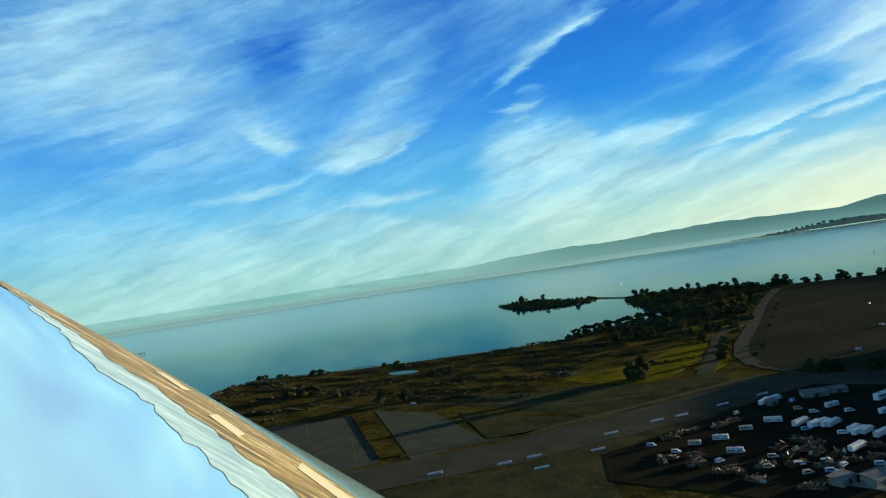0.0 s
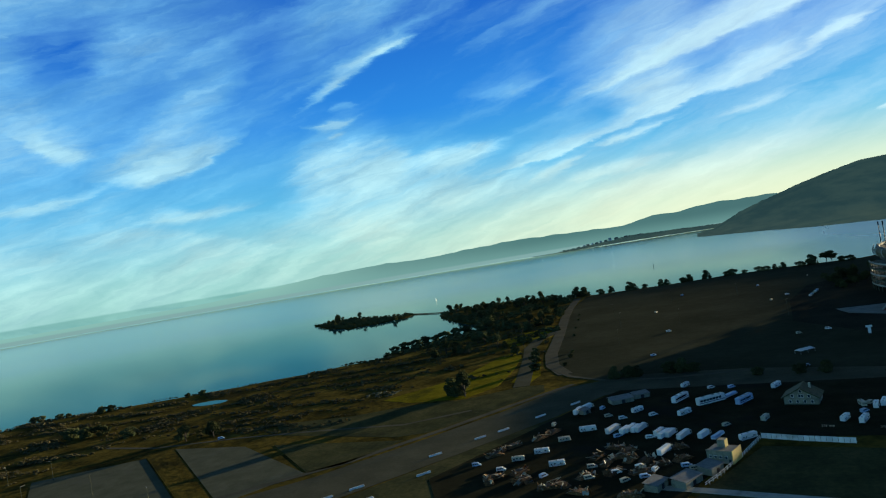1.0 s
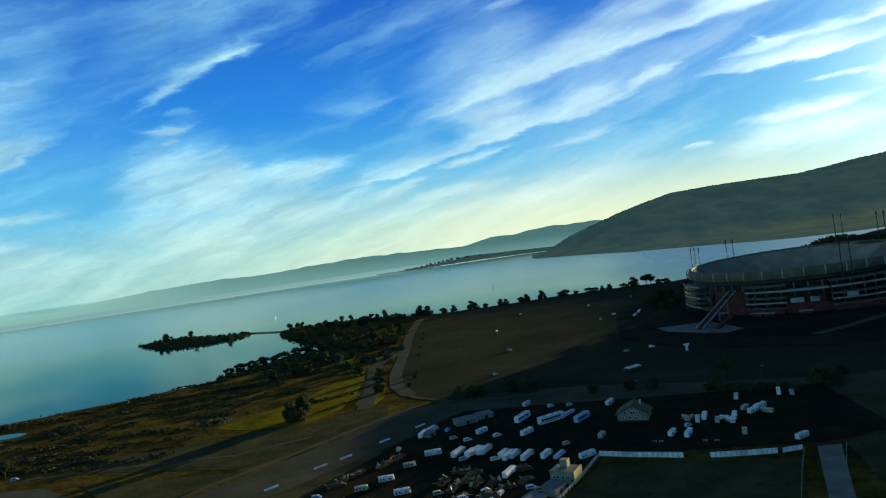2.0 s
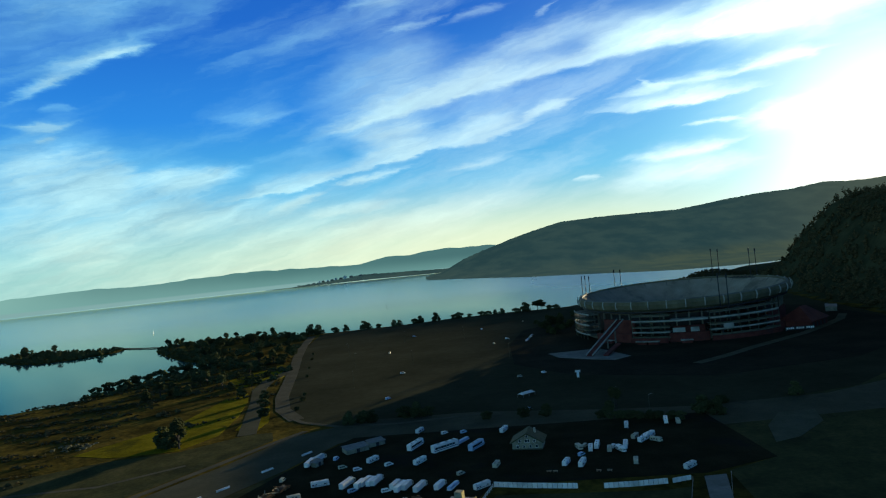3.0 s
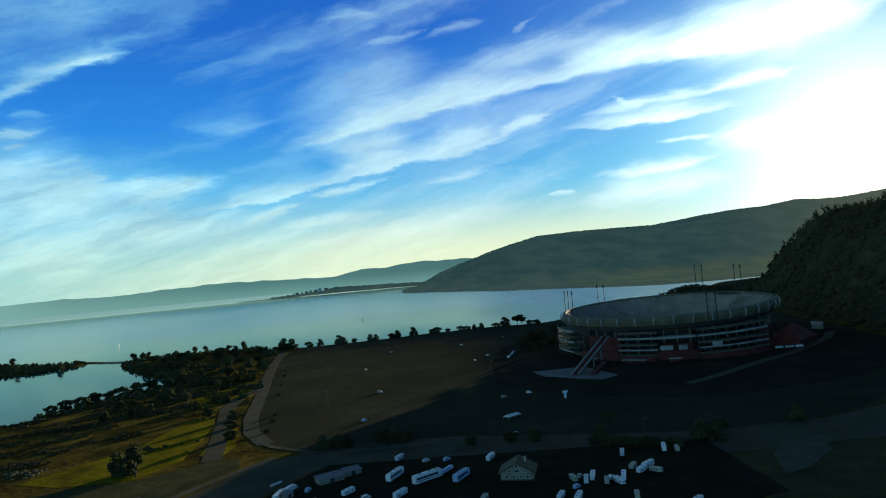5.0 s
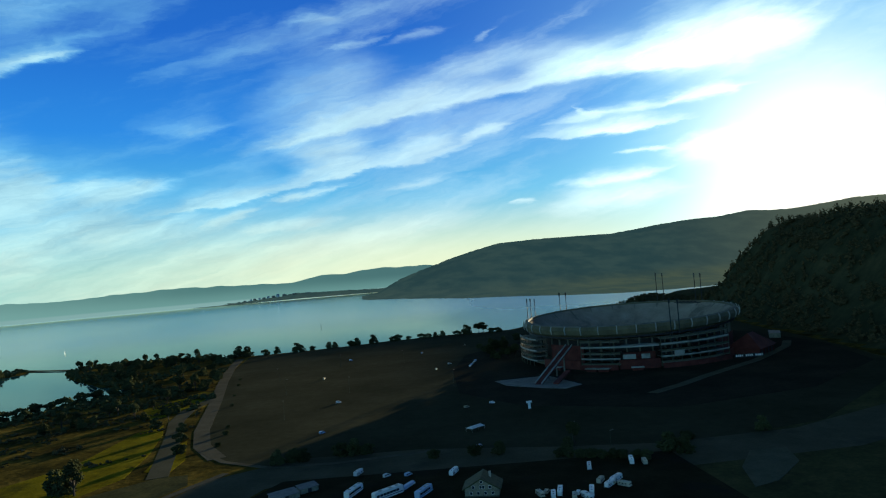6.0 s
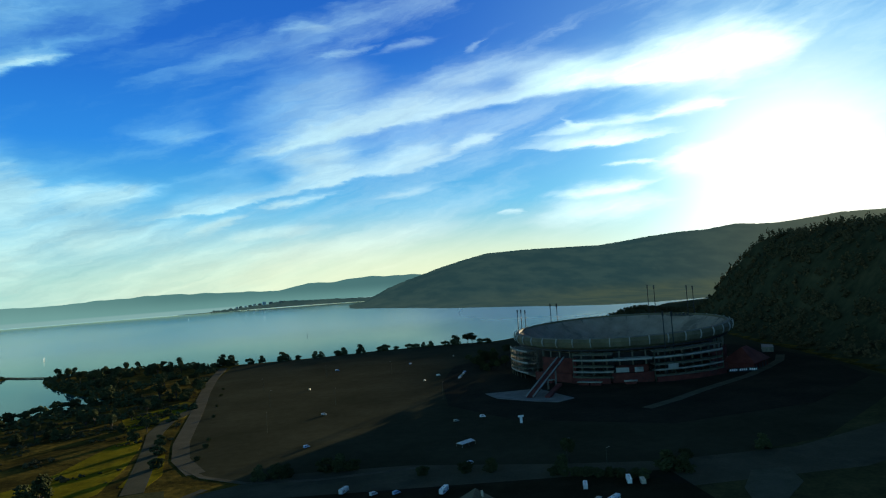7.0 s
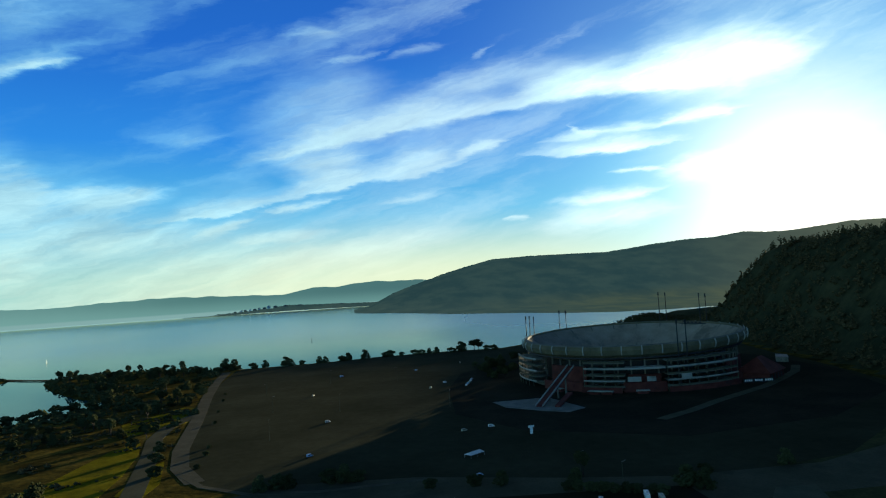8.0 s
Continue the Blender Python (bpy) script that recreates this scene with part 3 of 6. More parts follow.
# ---------------------------------------------------------------- flat parts of the ground
pale_apron_mat = material("pale_apron", [(0.14, 0.14, 0.115), (0.18, 0.178, 0.15), (0.23, 0.225, 0.19)], 0.12, 0.9, fine=9.0, stain=(0.13, 0.125, 0.10))
# worn asphalt, with shade of hill and stadium put into its colour
forecourt_mat = material("shade_darkened_asphalt", [(0.022, 0.021, 0.015), (0.032, 0.031, 0.021), (0.046, 0.043, 0.028)], 0.02, 0.9, bump=0.1, fine=12.0, stain=(0.03, 0.03, 0.02), spec=0.1)
pad("parking_lot", [(-214, 1120), (-205, 960), (-160, 640), (-146, 560), (-118, 492), (-78, 458), (33, 452), (85, 428), (150, 408), (262, 430), (430, 560), (470, 700), (505, 900),
                    (545, 1020), (560, 1160), (420, 1330), (330, 1288), (254, 1205), (205, 1170), (108, 1184), (4, 1172), (-95, 1146), (-190, 1136)],
    dirt_mat, 0.12, "bare brown dirt of a huge empty car park", "car park")
pad("stadium_forecourt", [(60, 640), (100, 560), (200, 500), (320, 520), (430, 600), (468, 720), (470, 860), (420, 980), (300, 1010), (180, 985), (100, 900), (70, 780)],
    forecourt_mat, 0.2, "worn asphalt round the stadium, darkened for shade", "car park")
strip("gravel_track", [(-226, 1110), (-214, 985), (-196, 860), (-172, 720), (-152, 590), (-138, 535), (-118, 494)], 12, sand_mat, 0.22, "pale gravel track beside the car park", "track")
strip("gravel_path", [(-130, 512), (-112, 484), (-80, 459), (-40, 452), (20, 456)], 4, sand_mat, 0.26, "narrow pale path along the car park", "path")
strip("park_road", [(-146, 462), (-158, 520), (-172, 585), (-186, 640), (-190, 690), (-178, 760)], 13, road_mat, 0.15, "grey lane through the park", "lane")
pad("mown_field", [(-262, 452), (-228, 436), (-184, 437), (-168, 470), (-172, 530), (-182, 590), (-194, 632), (-208, 606), (-217, 520)], field_mat, 0.1, "yellow-green mown grass lit by the low sun", "grass")
pad("mown_patch", [(-215, 660), (-180, 700), (-175, 780), (-205, 800), (-240, 720)], field_mat, 0.1, "yellow-green mown grass near trees", "grass")
pad("mown_slope", [(-160, 480), (-142, 470), (-140, 500), (-155, 560), (-162, 540)], field_mat, 0.11, "small patch of yellow-green grass", "grass")
strip("wide_road", [(-420, 20), (-330, 120), (-262, 196), (-196, 262), (-158, 318), (-118, 380), (-92, 430), (-60, 448), (10, 440), (90, 412), (150, 396), (240, 396), (330, 430)], 46, road_mat, 0.14,
      "broad worn grey road with faded lanes", "road")
# dark turf laid over grass the sun still reached, in place of shade
pad("hill_foot", [(143, 412), (256, 437), (424, 567), (464, 703), (499, 903), (540, 1024), (640, 1000), (600, 700), (560, 480), (460, 300), (300, 180), (110, 200), (122, 300), (150, 312)], turf_dull_mat, 0.06, "grass below the wooded hill, darkened in place of shade", "grass")
pad("yard_verge", [(-262, 160), (-180, 240), (-138, 306), (-97, 368), (-84, 384), (-108, 326), (-136, 266), (-116, 228), (-60, 150), (-170, 80)], turf_dull_mat, 0.1, "dark dull grass between the road and the yard", "grass")
pad("roadside_turf", [(-330, 398), (-300, 366), (-196, 345), (-176, 352), (-150, 392), (-122, 440), (-128, 462), (-146, 462), (-182, 434), (-226, 428), (-266, 408)], turf_dull_mat, 0.08, "smooth dull olive grass beside the road", "grass")
strip("verge_road", [(-262, 244), (-206, 300), (-168, 356), (-128, 420), (-104, 456)], 5, sand_mat, 0.2, "faded pale edge of the road", "road edge")
pad("concrete_pad_1", [(-455, 284), (-392, 326), (-268, 232), (-300, 188), (-345, 196)], concrete_mat, 0.12, "weathered grey concrete hard standing", "hard standing")
pad("concrete_pad_2", [(-383, 346), (-316, 343), (-226, 284), (-250, 240)], concrete_mat, 0.12, "weathered grey concrete hard standing", "hard standing")
pad("grass_triangle", [(-290, 342), (-188, 337), (-207, 296), (-224, 284)], turf_dull_mat, 0.2, "olive triangle of rough grass between paving", "grass")
pad("hedge_strip", [(-392, 327), (-376, 329), (-263, 246), (-273, 237)], grass_mat, 0.6, "raised strip of dark grass between paving", "grass")
strip("loop_lane", [(-404, 180), (-428, 212), (-430, 232), (-400, 236), (-388, 228), (-360, 215)], 10, sand_mat, 0.1, "pale lane round a turning loop", "lane")
strip("shore_path", [(-470, 360), (-410, 352), (-340, 366), (-275, 372), (-205, 374), (-165, 400)], 3.5, sand_mat, 0.1, "narrow pale path beside the shore scrub", "path")
pad("trailer_yard", [(-140, 268), (-112, 330), (-88, 385), (-66, 425), (150, 402), (150, 312), (112, 300), (14, 312), (-10, 258), (-20, 225), (-120, 232)], asphalt_mat, 0.24, "dark asphalt yard full of parked vehicles", "yard")
pad("playing_field", [(15, 298), (88, 284), (99, 285), (84, 236), (70, 190), (-30, 195), (-8, 250)], turf_dull_mat, 0.12, "dull olive playing field behind a fence", "field")
pad("service_road", [(109, 296), (119, 296), (100, 236), (90, 204), (81, 204), (91, 236)], pale_apron_mat, 0.16, "pale blue-grey concrete service road", "road")
pad("concrete_slab", [(160, 333), (170, 362), (188, 386), (208, 384), (200, 361), (175, 338)], concrete_mat, 0.3, "pale blue-grey concrete slab", "slab")
strip("ring_road", [(205, 556), (240, 578), (277, 606), (316, 632), (349, 654), (390, 690), (424, 722), (450, 760)], 9, concrete_mat, 0.3, "pale concrete ring road below the stadium", "road")
pad("entrance_apron", [(100, 682), (106, 652), (132, 624), (150, 610), (168, 622), (152, 684)], pale_apron_mat, 0.5, "pale concrete apron at the stadium ramp", "apron")
strip("causeway", [(-486, 1186), (-520, 1192), (-560, 1214), (-604, 1244)], 8, sand_mat, 0.3, "low pale causeway out to the small island", "causeway")
pond_bm = bmesh.new()
prism(pond_bm, [(-492 + 19 * math.cos(a / 14 * 6.2832) * (1 + 0.15 * math.sin(a)), 505 + 11 * math.sin(a / 14 * 6.2832)) for a in range(14)], -0.5, 0.15)
tagged(part("pond", pond_bm, water_mat), "small still pond in the grassland", "pond", kind="structure")

# ---------------------------------------------------------------- stadium
CX, CY, RIM = 276.0, 786.0, 114.0
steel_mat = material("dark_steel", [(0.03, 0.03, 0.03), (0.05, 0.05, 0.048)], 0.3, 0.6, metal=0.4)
seat_mat = material("grey_seating", [(0.234, 0.2054, 0.1586), (0.3055, 0.2665, 0.208), (0.377, 0.3315, 0.26)], 0.06, 0.85, fine=14.0, stain=(0.1495, 0.1365, 0.1105), spec=0.1)
band_mat = material("weathered_brown_cladding", [(0.0975, 0.0858, 0.0468), (0.143, 0.1248, 0.0676), (0.195, 0.169, 0.0936)], 0.08, 0.8, fine=9.0)
red_mat = material("faded_red_paint", [(0.075, 0.018, 0.014), (0.125, 0.030, 0.021), (0.175, 0.048, 0.034)], 0.12, 0.8, fine=9.0, stain=(0.06, 0.026, 0.022))
pale_mat = material("pale_concrete", [(0.264, 0.275, 0.231), (0.352, 0.3575, 0.3025), (0.44, 0.429, 0.363)], 0.12, 0.85, fine=9.0, stain=(0.176, 0.1705, 0.1375))
dim_mat = material("stained_concrete", [(0.1148, 0.1107, 0.0837), (0.1688, 0.162, 0.1242), (0.2295, 0.216, 0.1688)], 0.1, 0.9, fine=9.0)
glass_mat = material("dark_glass", [(0.015, 0.02, 0.025), (0.03, 0.035, 0.04)], 0.4, 0.08, spec=0.8)
white_mat = material("white_paint", [(0.70, 0.70, 0.64), (0.84, 0.84, 0.78)], 0.3, 0.4, fine=6.0, rand=0.15, stain=(0.48, 0.48, 0.43))
turf_mat = material("turf", [(0.03, 0.06, 0.02), (0.05, 0.08, 0.025)], 0.05, 0.95)


def tilt(x, y, z):
    """The upper deck climbs gently towards the far side."""
    return z + (6.0 + 0.03 * (0.75 * x + 0.66 * y)) * min(1.0, max(0.0, (z - 14) / 14))


def lathe(bm, profile, a0=0.0, a1=360.0, n=96, close=False):
    """A profile of (radius, height) swept round the stadium's axis."""
    full = abs(a1 - a0 - 360) < 1e-6
    rows = []
    for i in range(n if full else n + 1):
        a = radians(a0 + (a1 - a0) * i / n)
        c, s = math.cos(a), math.sin(a)
        rows.append([bm.verts.new((r * c, r * s, tilt(r * c, r * s, z))) for r, z in profile])
    m = len(profile)
    for i in range(n):
        p, q = rows[i], rows[(i + 1) % len(rows)]
        for j in range(m if close else m - 1):
            bm.faces.new((p[j], q[j], q[(j + 1) % m], p[(j + 1) % m]))
    if close and not full:
        bm.faces.new(rows[0][::-1])
        bm.faces.new(rows[-1])
    bmesh.ops.recalc_face_normals(bm, faces=bm.faces)
    return bm


stadium = empty("stadium", pose(CX, CY, 0), "huge round concrete stadium with grey stands and red walls", "stadium")
steps = []
for i in range(24):
    steps += [(77 + 35 * i / 24, 15 + 23 * i / 24), (77 + 35 * i / 24, 15 + 23 * (i + 1) / 24)]
part("upper_stand", lathe(bmesh.new(), [(76, 13.0)] + steps + [(RIM - 2, 38.0), (RIM - 2, 36), (78, 12)], close=True), seat_mat, stadium, "grey upper seating bowl")
for i in range(24):
    a = radians(15 * i + 4)
    u_ = Vector((math.cos(a), math.sin(a), 0))
    w_ = Vector((-u_.y, u_.x, 0)) * 0.7
    ab = bmesh.new()
    vs = []
    for r, z in ((79, 17.0), (RIM - 3, 38.4)):
        for s in (-1, 1):
            p = u_ * r + w_ * s
            vs.append(ab.verts.new((p.x, p.y, tilt(p.x, p.y, z))))
            vs.append(ab.verts.new((p.x, p.y, tilt(p.x, p.y, z) + 0.5)))
    for fc in ((0, 2, 3, 1), (4, 5, 7, 6), (0, 1, 5, 4), (2, 6, 7, 3), (1, 3, 7, 5), (0, 4, 6, 2)):
        ab.faces.new([vs[j] for j in fc])
    part("aisle", ab, dim_mat, stadium, "darker stepped aisle")
steps = []
for i in range(18):
    steps += [(47 + 28 * i / 18, 2 + 9 * i / 18), (47 + 28 * i / 18, 2 + 9 * (i + 1) / 18)]
part("lower_stand", lathe(bmesh.new(), [(46, 0.4)] + steps + [(76, 11), (76, 0.4)], close=True), seat_mat, stadium, "grey lower seating bowl")
part("playing_pitch", prism(bmesh.new(), [(46 * math.cos(i / 48 * 6.2832), 46 * math.sin(i / 48 * 6.2832)) for i in range(48)], 0.1, 0.5), turf_mat, stadium, "dull green pitch")
part("rim_wall", lathe(bmesh.new(), [(RIM - 1, 29), (RIM + 2.5, 31.5), (RIM + 3.8, 36), (RIM + 1.8, 39), (RIM - 1, 39.6), (RIM - 1.6, 38.5), (RIM - 1.6, 30)], close=True), band_mat, stadium, "brown overhanging rim cladding")
part("rim_cap", lathe(bmesh.new(), [(RIM - 1.2, 39.7), (RIM + 1.6, 39.2), (RIM + 1.6, 39.7), (RIM - 1.2, 40.2)], close=True), dim_mat, stadium, "stained concrete coping")
# shade below the overhang is put into the dark colour of these two
part("soffit", lathe(bmesh.new(), [(95, 24.5), (RIM - 0.5, 27.5), (RIM - 0.5, 29), (95, 26)], close=True), steel_mat, stadium, "underside of the upper deck, shade put into its dark colour")
part("concourse_wall", lathe(bmesh.new(), [(95, 0.3), (96, 0.3), (96, 25), (95, 25)], close=True), steel_mat, stadium, "recessed concourse wall, shade put into its dark colour")
part("podium", lathe(bmesh.new(), [(96, 0.3), (112, 0.3), (112, 5.0), (96, 5.4)], close=True), dim_mat, stadium, "stained concrete podium")
for a0, a1, r, z in ((203, 226, 122, 9), (226, 244, 126, 5.5), (244, 263, 121, 9.5), (263, 300, 126.5, 5), (300, 330, 118, 8)):
    part("red_wall", lathe(bmesh.new(), [(r - 1.5, 0.3), (r, 0.3), (r, z), (r - 1.5, z)], a0 + 0.15, a1 - 0.15, 12, True), red_mat, stadium, "faded red lower wall")
for a0, a1, z in ((202, 225, 21), (246, 262, 15), (301, 328, 19)):
    part("red_panel", lathe(bmesh.new(), [(108, 5), (110, 5), (110, z), (108, z)], a0, a1, 10, True), red_mat, stadium, "faded red wall panel")
# white ribs hooked over the rim
rib_bm = bmesh.new()
prev = None
for i in range(8):
    s = i / 7
    r, z = RIM + 3.6 + 1.5 * math.sin(s * 3.0), 31.5 + 8.6 * s
    ring = [rib_bm.verts.new((r + ddx, ddy, z)) for ddx, ddy in ((-0.4, -0.5), (0.5, -0.5), (0.5, 0.5), (-0.4, 0.5))]
    if prev:
        for j in range(4):
            rib_bm.faces.new((prev[j], prev[(j + 1) % 4], ring[(j + 1) % 4], ring[j]))
    prev = ring
rib = part("rib", rib_bm, pale_mat, stadium, "white curved rib over the rim")


def ring_copies(first, count):
    for i in range(count):
        o = first if i == 0 else first.copy()
        if i:
            scene.collection.objects.link(o)
        a = radians(360 * i / count + 1.2)
        o.matrix_basis = Matrix.Translation((0, 0, 6.0 + 0.03 * RIM * (0.75 * math.cos(a) + 0.66 * math.sin(a)))) @ Matrix.Rotation(a, 4, "Z")


ring_copies(rib, 40)
col = part("column", box(bmesh.new(), 106.5, 108, -0.7, 0.7, -4.0, 27.0), dim_mat, stadium, "weathered concrete column")
ring_copies(col, 54)
# stacked ramps: decks with pale parapets between thin posts
for a0, a1, top in ((172, 198, 5), (227, 245, 5), (263, 300, 5), (150, 168, 4)):
    for lev in range(top):
        z = 5.2 + 5.0 * lev
        ramp = part("ramp_deck", lathe(bmesh.new(), [(108.5, z), (124, z), (124, z + 0.6), (108.5, z + 0.6)], a0, a1, 14, True), dim_mat, stadium, "grey concrete ramp deck")
        part("parapet", lathe(bmesh.new(), [(123.4, z + 0.6), (124.2, z + 0.6), (124.2, z + 1.7), (123.4, z + 1.7)], a0, a1, 14, True), concrete_mat if (lev + int(a0)) % 2 else pale_mat, ramp, "pale concrete parapet")
    for i in range(int((a1 - a0) / 4.6) + 1):
        a = radians(a0 + 4.6 * i)
        part("post", tube(bmesh.new(), (123.8 * math.cos(a), 123.8 * math.sin(a), 0.2), (123.8 * math.cos(a), 123.8 * math.sin(a), 5.5 + 5.0 * top), 0.38, n=6), concrete_mat, stadium, "pale ramp post")
part("walkway", lathe(bmesh.new(), [(110, 20.5), (125, 20.5), (125, 22.0), (110, 21.4)], 245, 262, 12, True), pale_mat, stadium, "pale walkway at deck level")
for a, w, z in ((249, 6, 13), (256, 4, 13), (271, 5, 14)):
    part("entrance_panel", box(bmesh.new(), 124.4, 125, -w, w, z - 2.2, z + 2.2, Matrix.Rotation(radians(a), 4, "Z")), pale_mat, stadium, "pale panel over an entrance")
for a, r in ((215, 127), (233, 130), (238, 130), (252, 126)):
    part("canopy", box(bmesh.new(), r, r + 6, -6, 6, 3.2, 3.7, Matrix.Rotation(radians(a), 4, "Z")), pale_mat, stadium, "pale flat entrance canopy")
    part("kiosk", box(bmesh.new(), r, r + 4, -5, 5, 0.3, 3.2, Matrix.Rotation(radians(a), 4, "Z")), red_mat, stadium, "red ticket kiosk")
# long straight stair ramp climbing to the deck
a, b2 = Vector((133 - CX, 641 - CY, 1.0)), Vector((182.5 - CX, 706 - CY, 24.6))
d = (b2 - a).normalized()
n = Vector((d.y, -d.x, 0)).normalized()


def beam(bm, a, b2, half, lo, hi, off=0.0):
    vs = [bm.verts.new(p + n * (off + s * half) + Vector((0, 0, z))) for p in (a, b2) for s, z in ((-1, lo), (1, lo), (1, hi), (-1, hi))]
    for f in ((3, 2, 1, 0), (4, 5, 6, 7), (0, 1, 5, 4), (1, 2, 6, 5), (2, 3, 7, 6), (3, 0, 4, 7)):
        bm.faces.new([vs[i] for i in f])
    return bm


stair = part("stair_ramp", beam(bmesh.new(), a, b2, 3.2, -1.6, 0.0), red_mat, stadium, "red enclosed stair ramp")
part("side_rail", beam(bmesh.new(), a, b2, 0.3, -0.2, 1.4, 3.3), pale_mat, stair, "pale side rail")
part("side_rail", beam(bmesh.new(), a, b2, 0.3, -0.2, 1.4, -3.3), pale_mat, stair, "pale side rail")
for s in (0.3, 0.55, 0.8):
    p = a.lerp(b2, s)
    part("support", box(bmesh.new(), p.x - 0.6, p.x + 0.6, p.y - 0.6, p.y + 0.6, 0.3, p.z - 1.2), dim_mat, stair)
part("low_ramp", beam(bmesh.new(), a + Vector((14, -8, 0.2)), a + Vector((34, 20, 6)), 2.4, -1.2, 0.6), red_mat, stadium, "short red ramp")
# enclosed suite with a white front on the far stand
m = pose(101, 52, 5.5, 0, 0, 28)
suite = part("suite", box(bmesh.new(), -5, 5, -18, 18, 30, 41, m), dim_mat, stadium, "boxed press suite on the stand")
part("suite_roof", box(bmesh.new(), -6, 6, -19, 19, 41, 41.8, m), steel_mat, suite)
part("suite_front", box(bmesh.new(), -5.4, -5.02, -17, 17, 31.5, 39, m), white_mat, suite, "white front panel")
for i in range(6):
    part("roof_unit", box(bmesh.new(), -2, 2, -16 + 5.6 * i, -13 + 5.6 * i, 41.8, 43.2, m), steel_mat, suite)
# red sloped entrance block beside the ring road, with a row of unreadable letters
gate = empty("entrance_hall", pose(374, 702, 0, 0, 0, 40) @ Matrix.Scale(1.4, 4), "red-brown entrance building with a sloped roof", "building")
part("wall", box(bmesh.new(), -15, 15, -11, 11, 0.2, 5), red_mat, gate)
roof_bm = bmesh.new()
vs = [roof_bm.verts.new(p) for p in ((-16.5, -12.5, 5), (16.5, -12.5, 5), (16.5, 12.5, 5), (-16.5, 12.5, 5), (-5, 0, 15), (5, 0, 15))]
for f in ((3, 2, 1, 0), (0, 1, 5, 4), (2, 3, 4, 5), (1, 2, 5), (3, 0, 4)):
    roof_bm.faces.new([vs[i] for i in f])
part("roof", roof_bm, red_mat, gate, "faded red sloped roof")
for i in range(4):
    part("doorway", box(bmesh.new(), -12 + 6.5 * i, -8.5 + 6.5 * i, -11.1, -11.0, 0.2, 3.6), steel_mat, gate)
sign = empty("letter_sign", pose(356, 676, 0.2, 0, 0, -10), "row of white bars on a dark low wall", "sign")
part("sign_wall", box(bmesh.new(), -14, 14, -0.4, 0.4, 0, 3.4), steel_mat, sign)
for i in range(14):
    if i % 5 != 4:
        part("bar", box(bmesh.new(), -13 + 1.9 * i, -11.7 + 1.9 * i, -0.55, -0.41, 1.0, 2.8), white_mat, sign)


def light_mast(x, y, top, base=0.2):
    m = empty("light_mast", pose(x, y, base), "tall dark steel floodlight mast beside the stadium", "floodlight mast", "stadium floodlight masts")
    part("pole", tube(bmesh.new(), (0, 0, 0), (0, 0, top - base), 0.8, 0.4, 8), steel_mat, m)
    part("foot", box(bmesh.new(), -1.6, 1.6, -1.6, 1.6, 0, 1.2), concrete_mat, m)
    head = part("lamp_frame", box(bmesh.new(), -0.3, 0.3, -0.8, 0.8, top - base - 4.5, top - base, Matrix.Rotation(math.atan2(786 - y, 276 - x), 4, "Z")), steel_mat, m)
    for i in range(3):
        part("lamp", box(bmesh.new(), 0.3, 0.5, -0.7, 0.7, top - base - 4.2 + 1.4 * i, top - base - 3.2 + 1.4 * i, Matrix.Rotation(math.atan2(786 - y, 276 - x), 4, "Z")), glass_mat, head)
    return m


for x, y, z in ((182, 883, 66), (186.5, 883, 66), (191.5, 882, 65), (233, 913, 69), (241, 911, 68.5), (371, 921, 84), (379, 918, 83), (390, 848, 82), (397, 846, 81)):
    light_mast(x, y, z)
for x, y, z in ((273, 664, 66), (281.5, 664, 65)):
    light_mast(x, y, z)

# ---------------------------------------------------------------- trees and scrub


def clump(bm_v, bm_f, c, r, rng):
    """A small ragged tuft of six points."""
    i = len(bm_v)
    for ax in ((1, 0, 0), (0, 1, 0), (-1, 0, 0), (0, -1, 0), (0, 0, 1), (0, 0, -1)):
        s = r * rng.uniform(0.7, 1.3)
        bm_v.append((c[0] + ax[0] * s + rng.uniform(-.2, .2) * r, c[1] + ax[1] * s + rng.uniform(-.2, .2) * r, c[2] + ax[2] * s * 0.8))
    for a, b, q in ((0, 1, 4), (1, 2, 4), (2, 3, 4), (3, 0, 4), (1, 0, 5), (2, 1, 5), (3, 2, 5), (0, 3, 5)):
        bm_f.append((i + a, i + b, i + q))


def raw_mesh(name, v, f, mat):
    me = bpy.data.meshes.new(name)
    me.from_pydata(v, [], f)
    me.materials.append(mat)
    return me


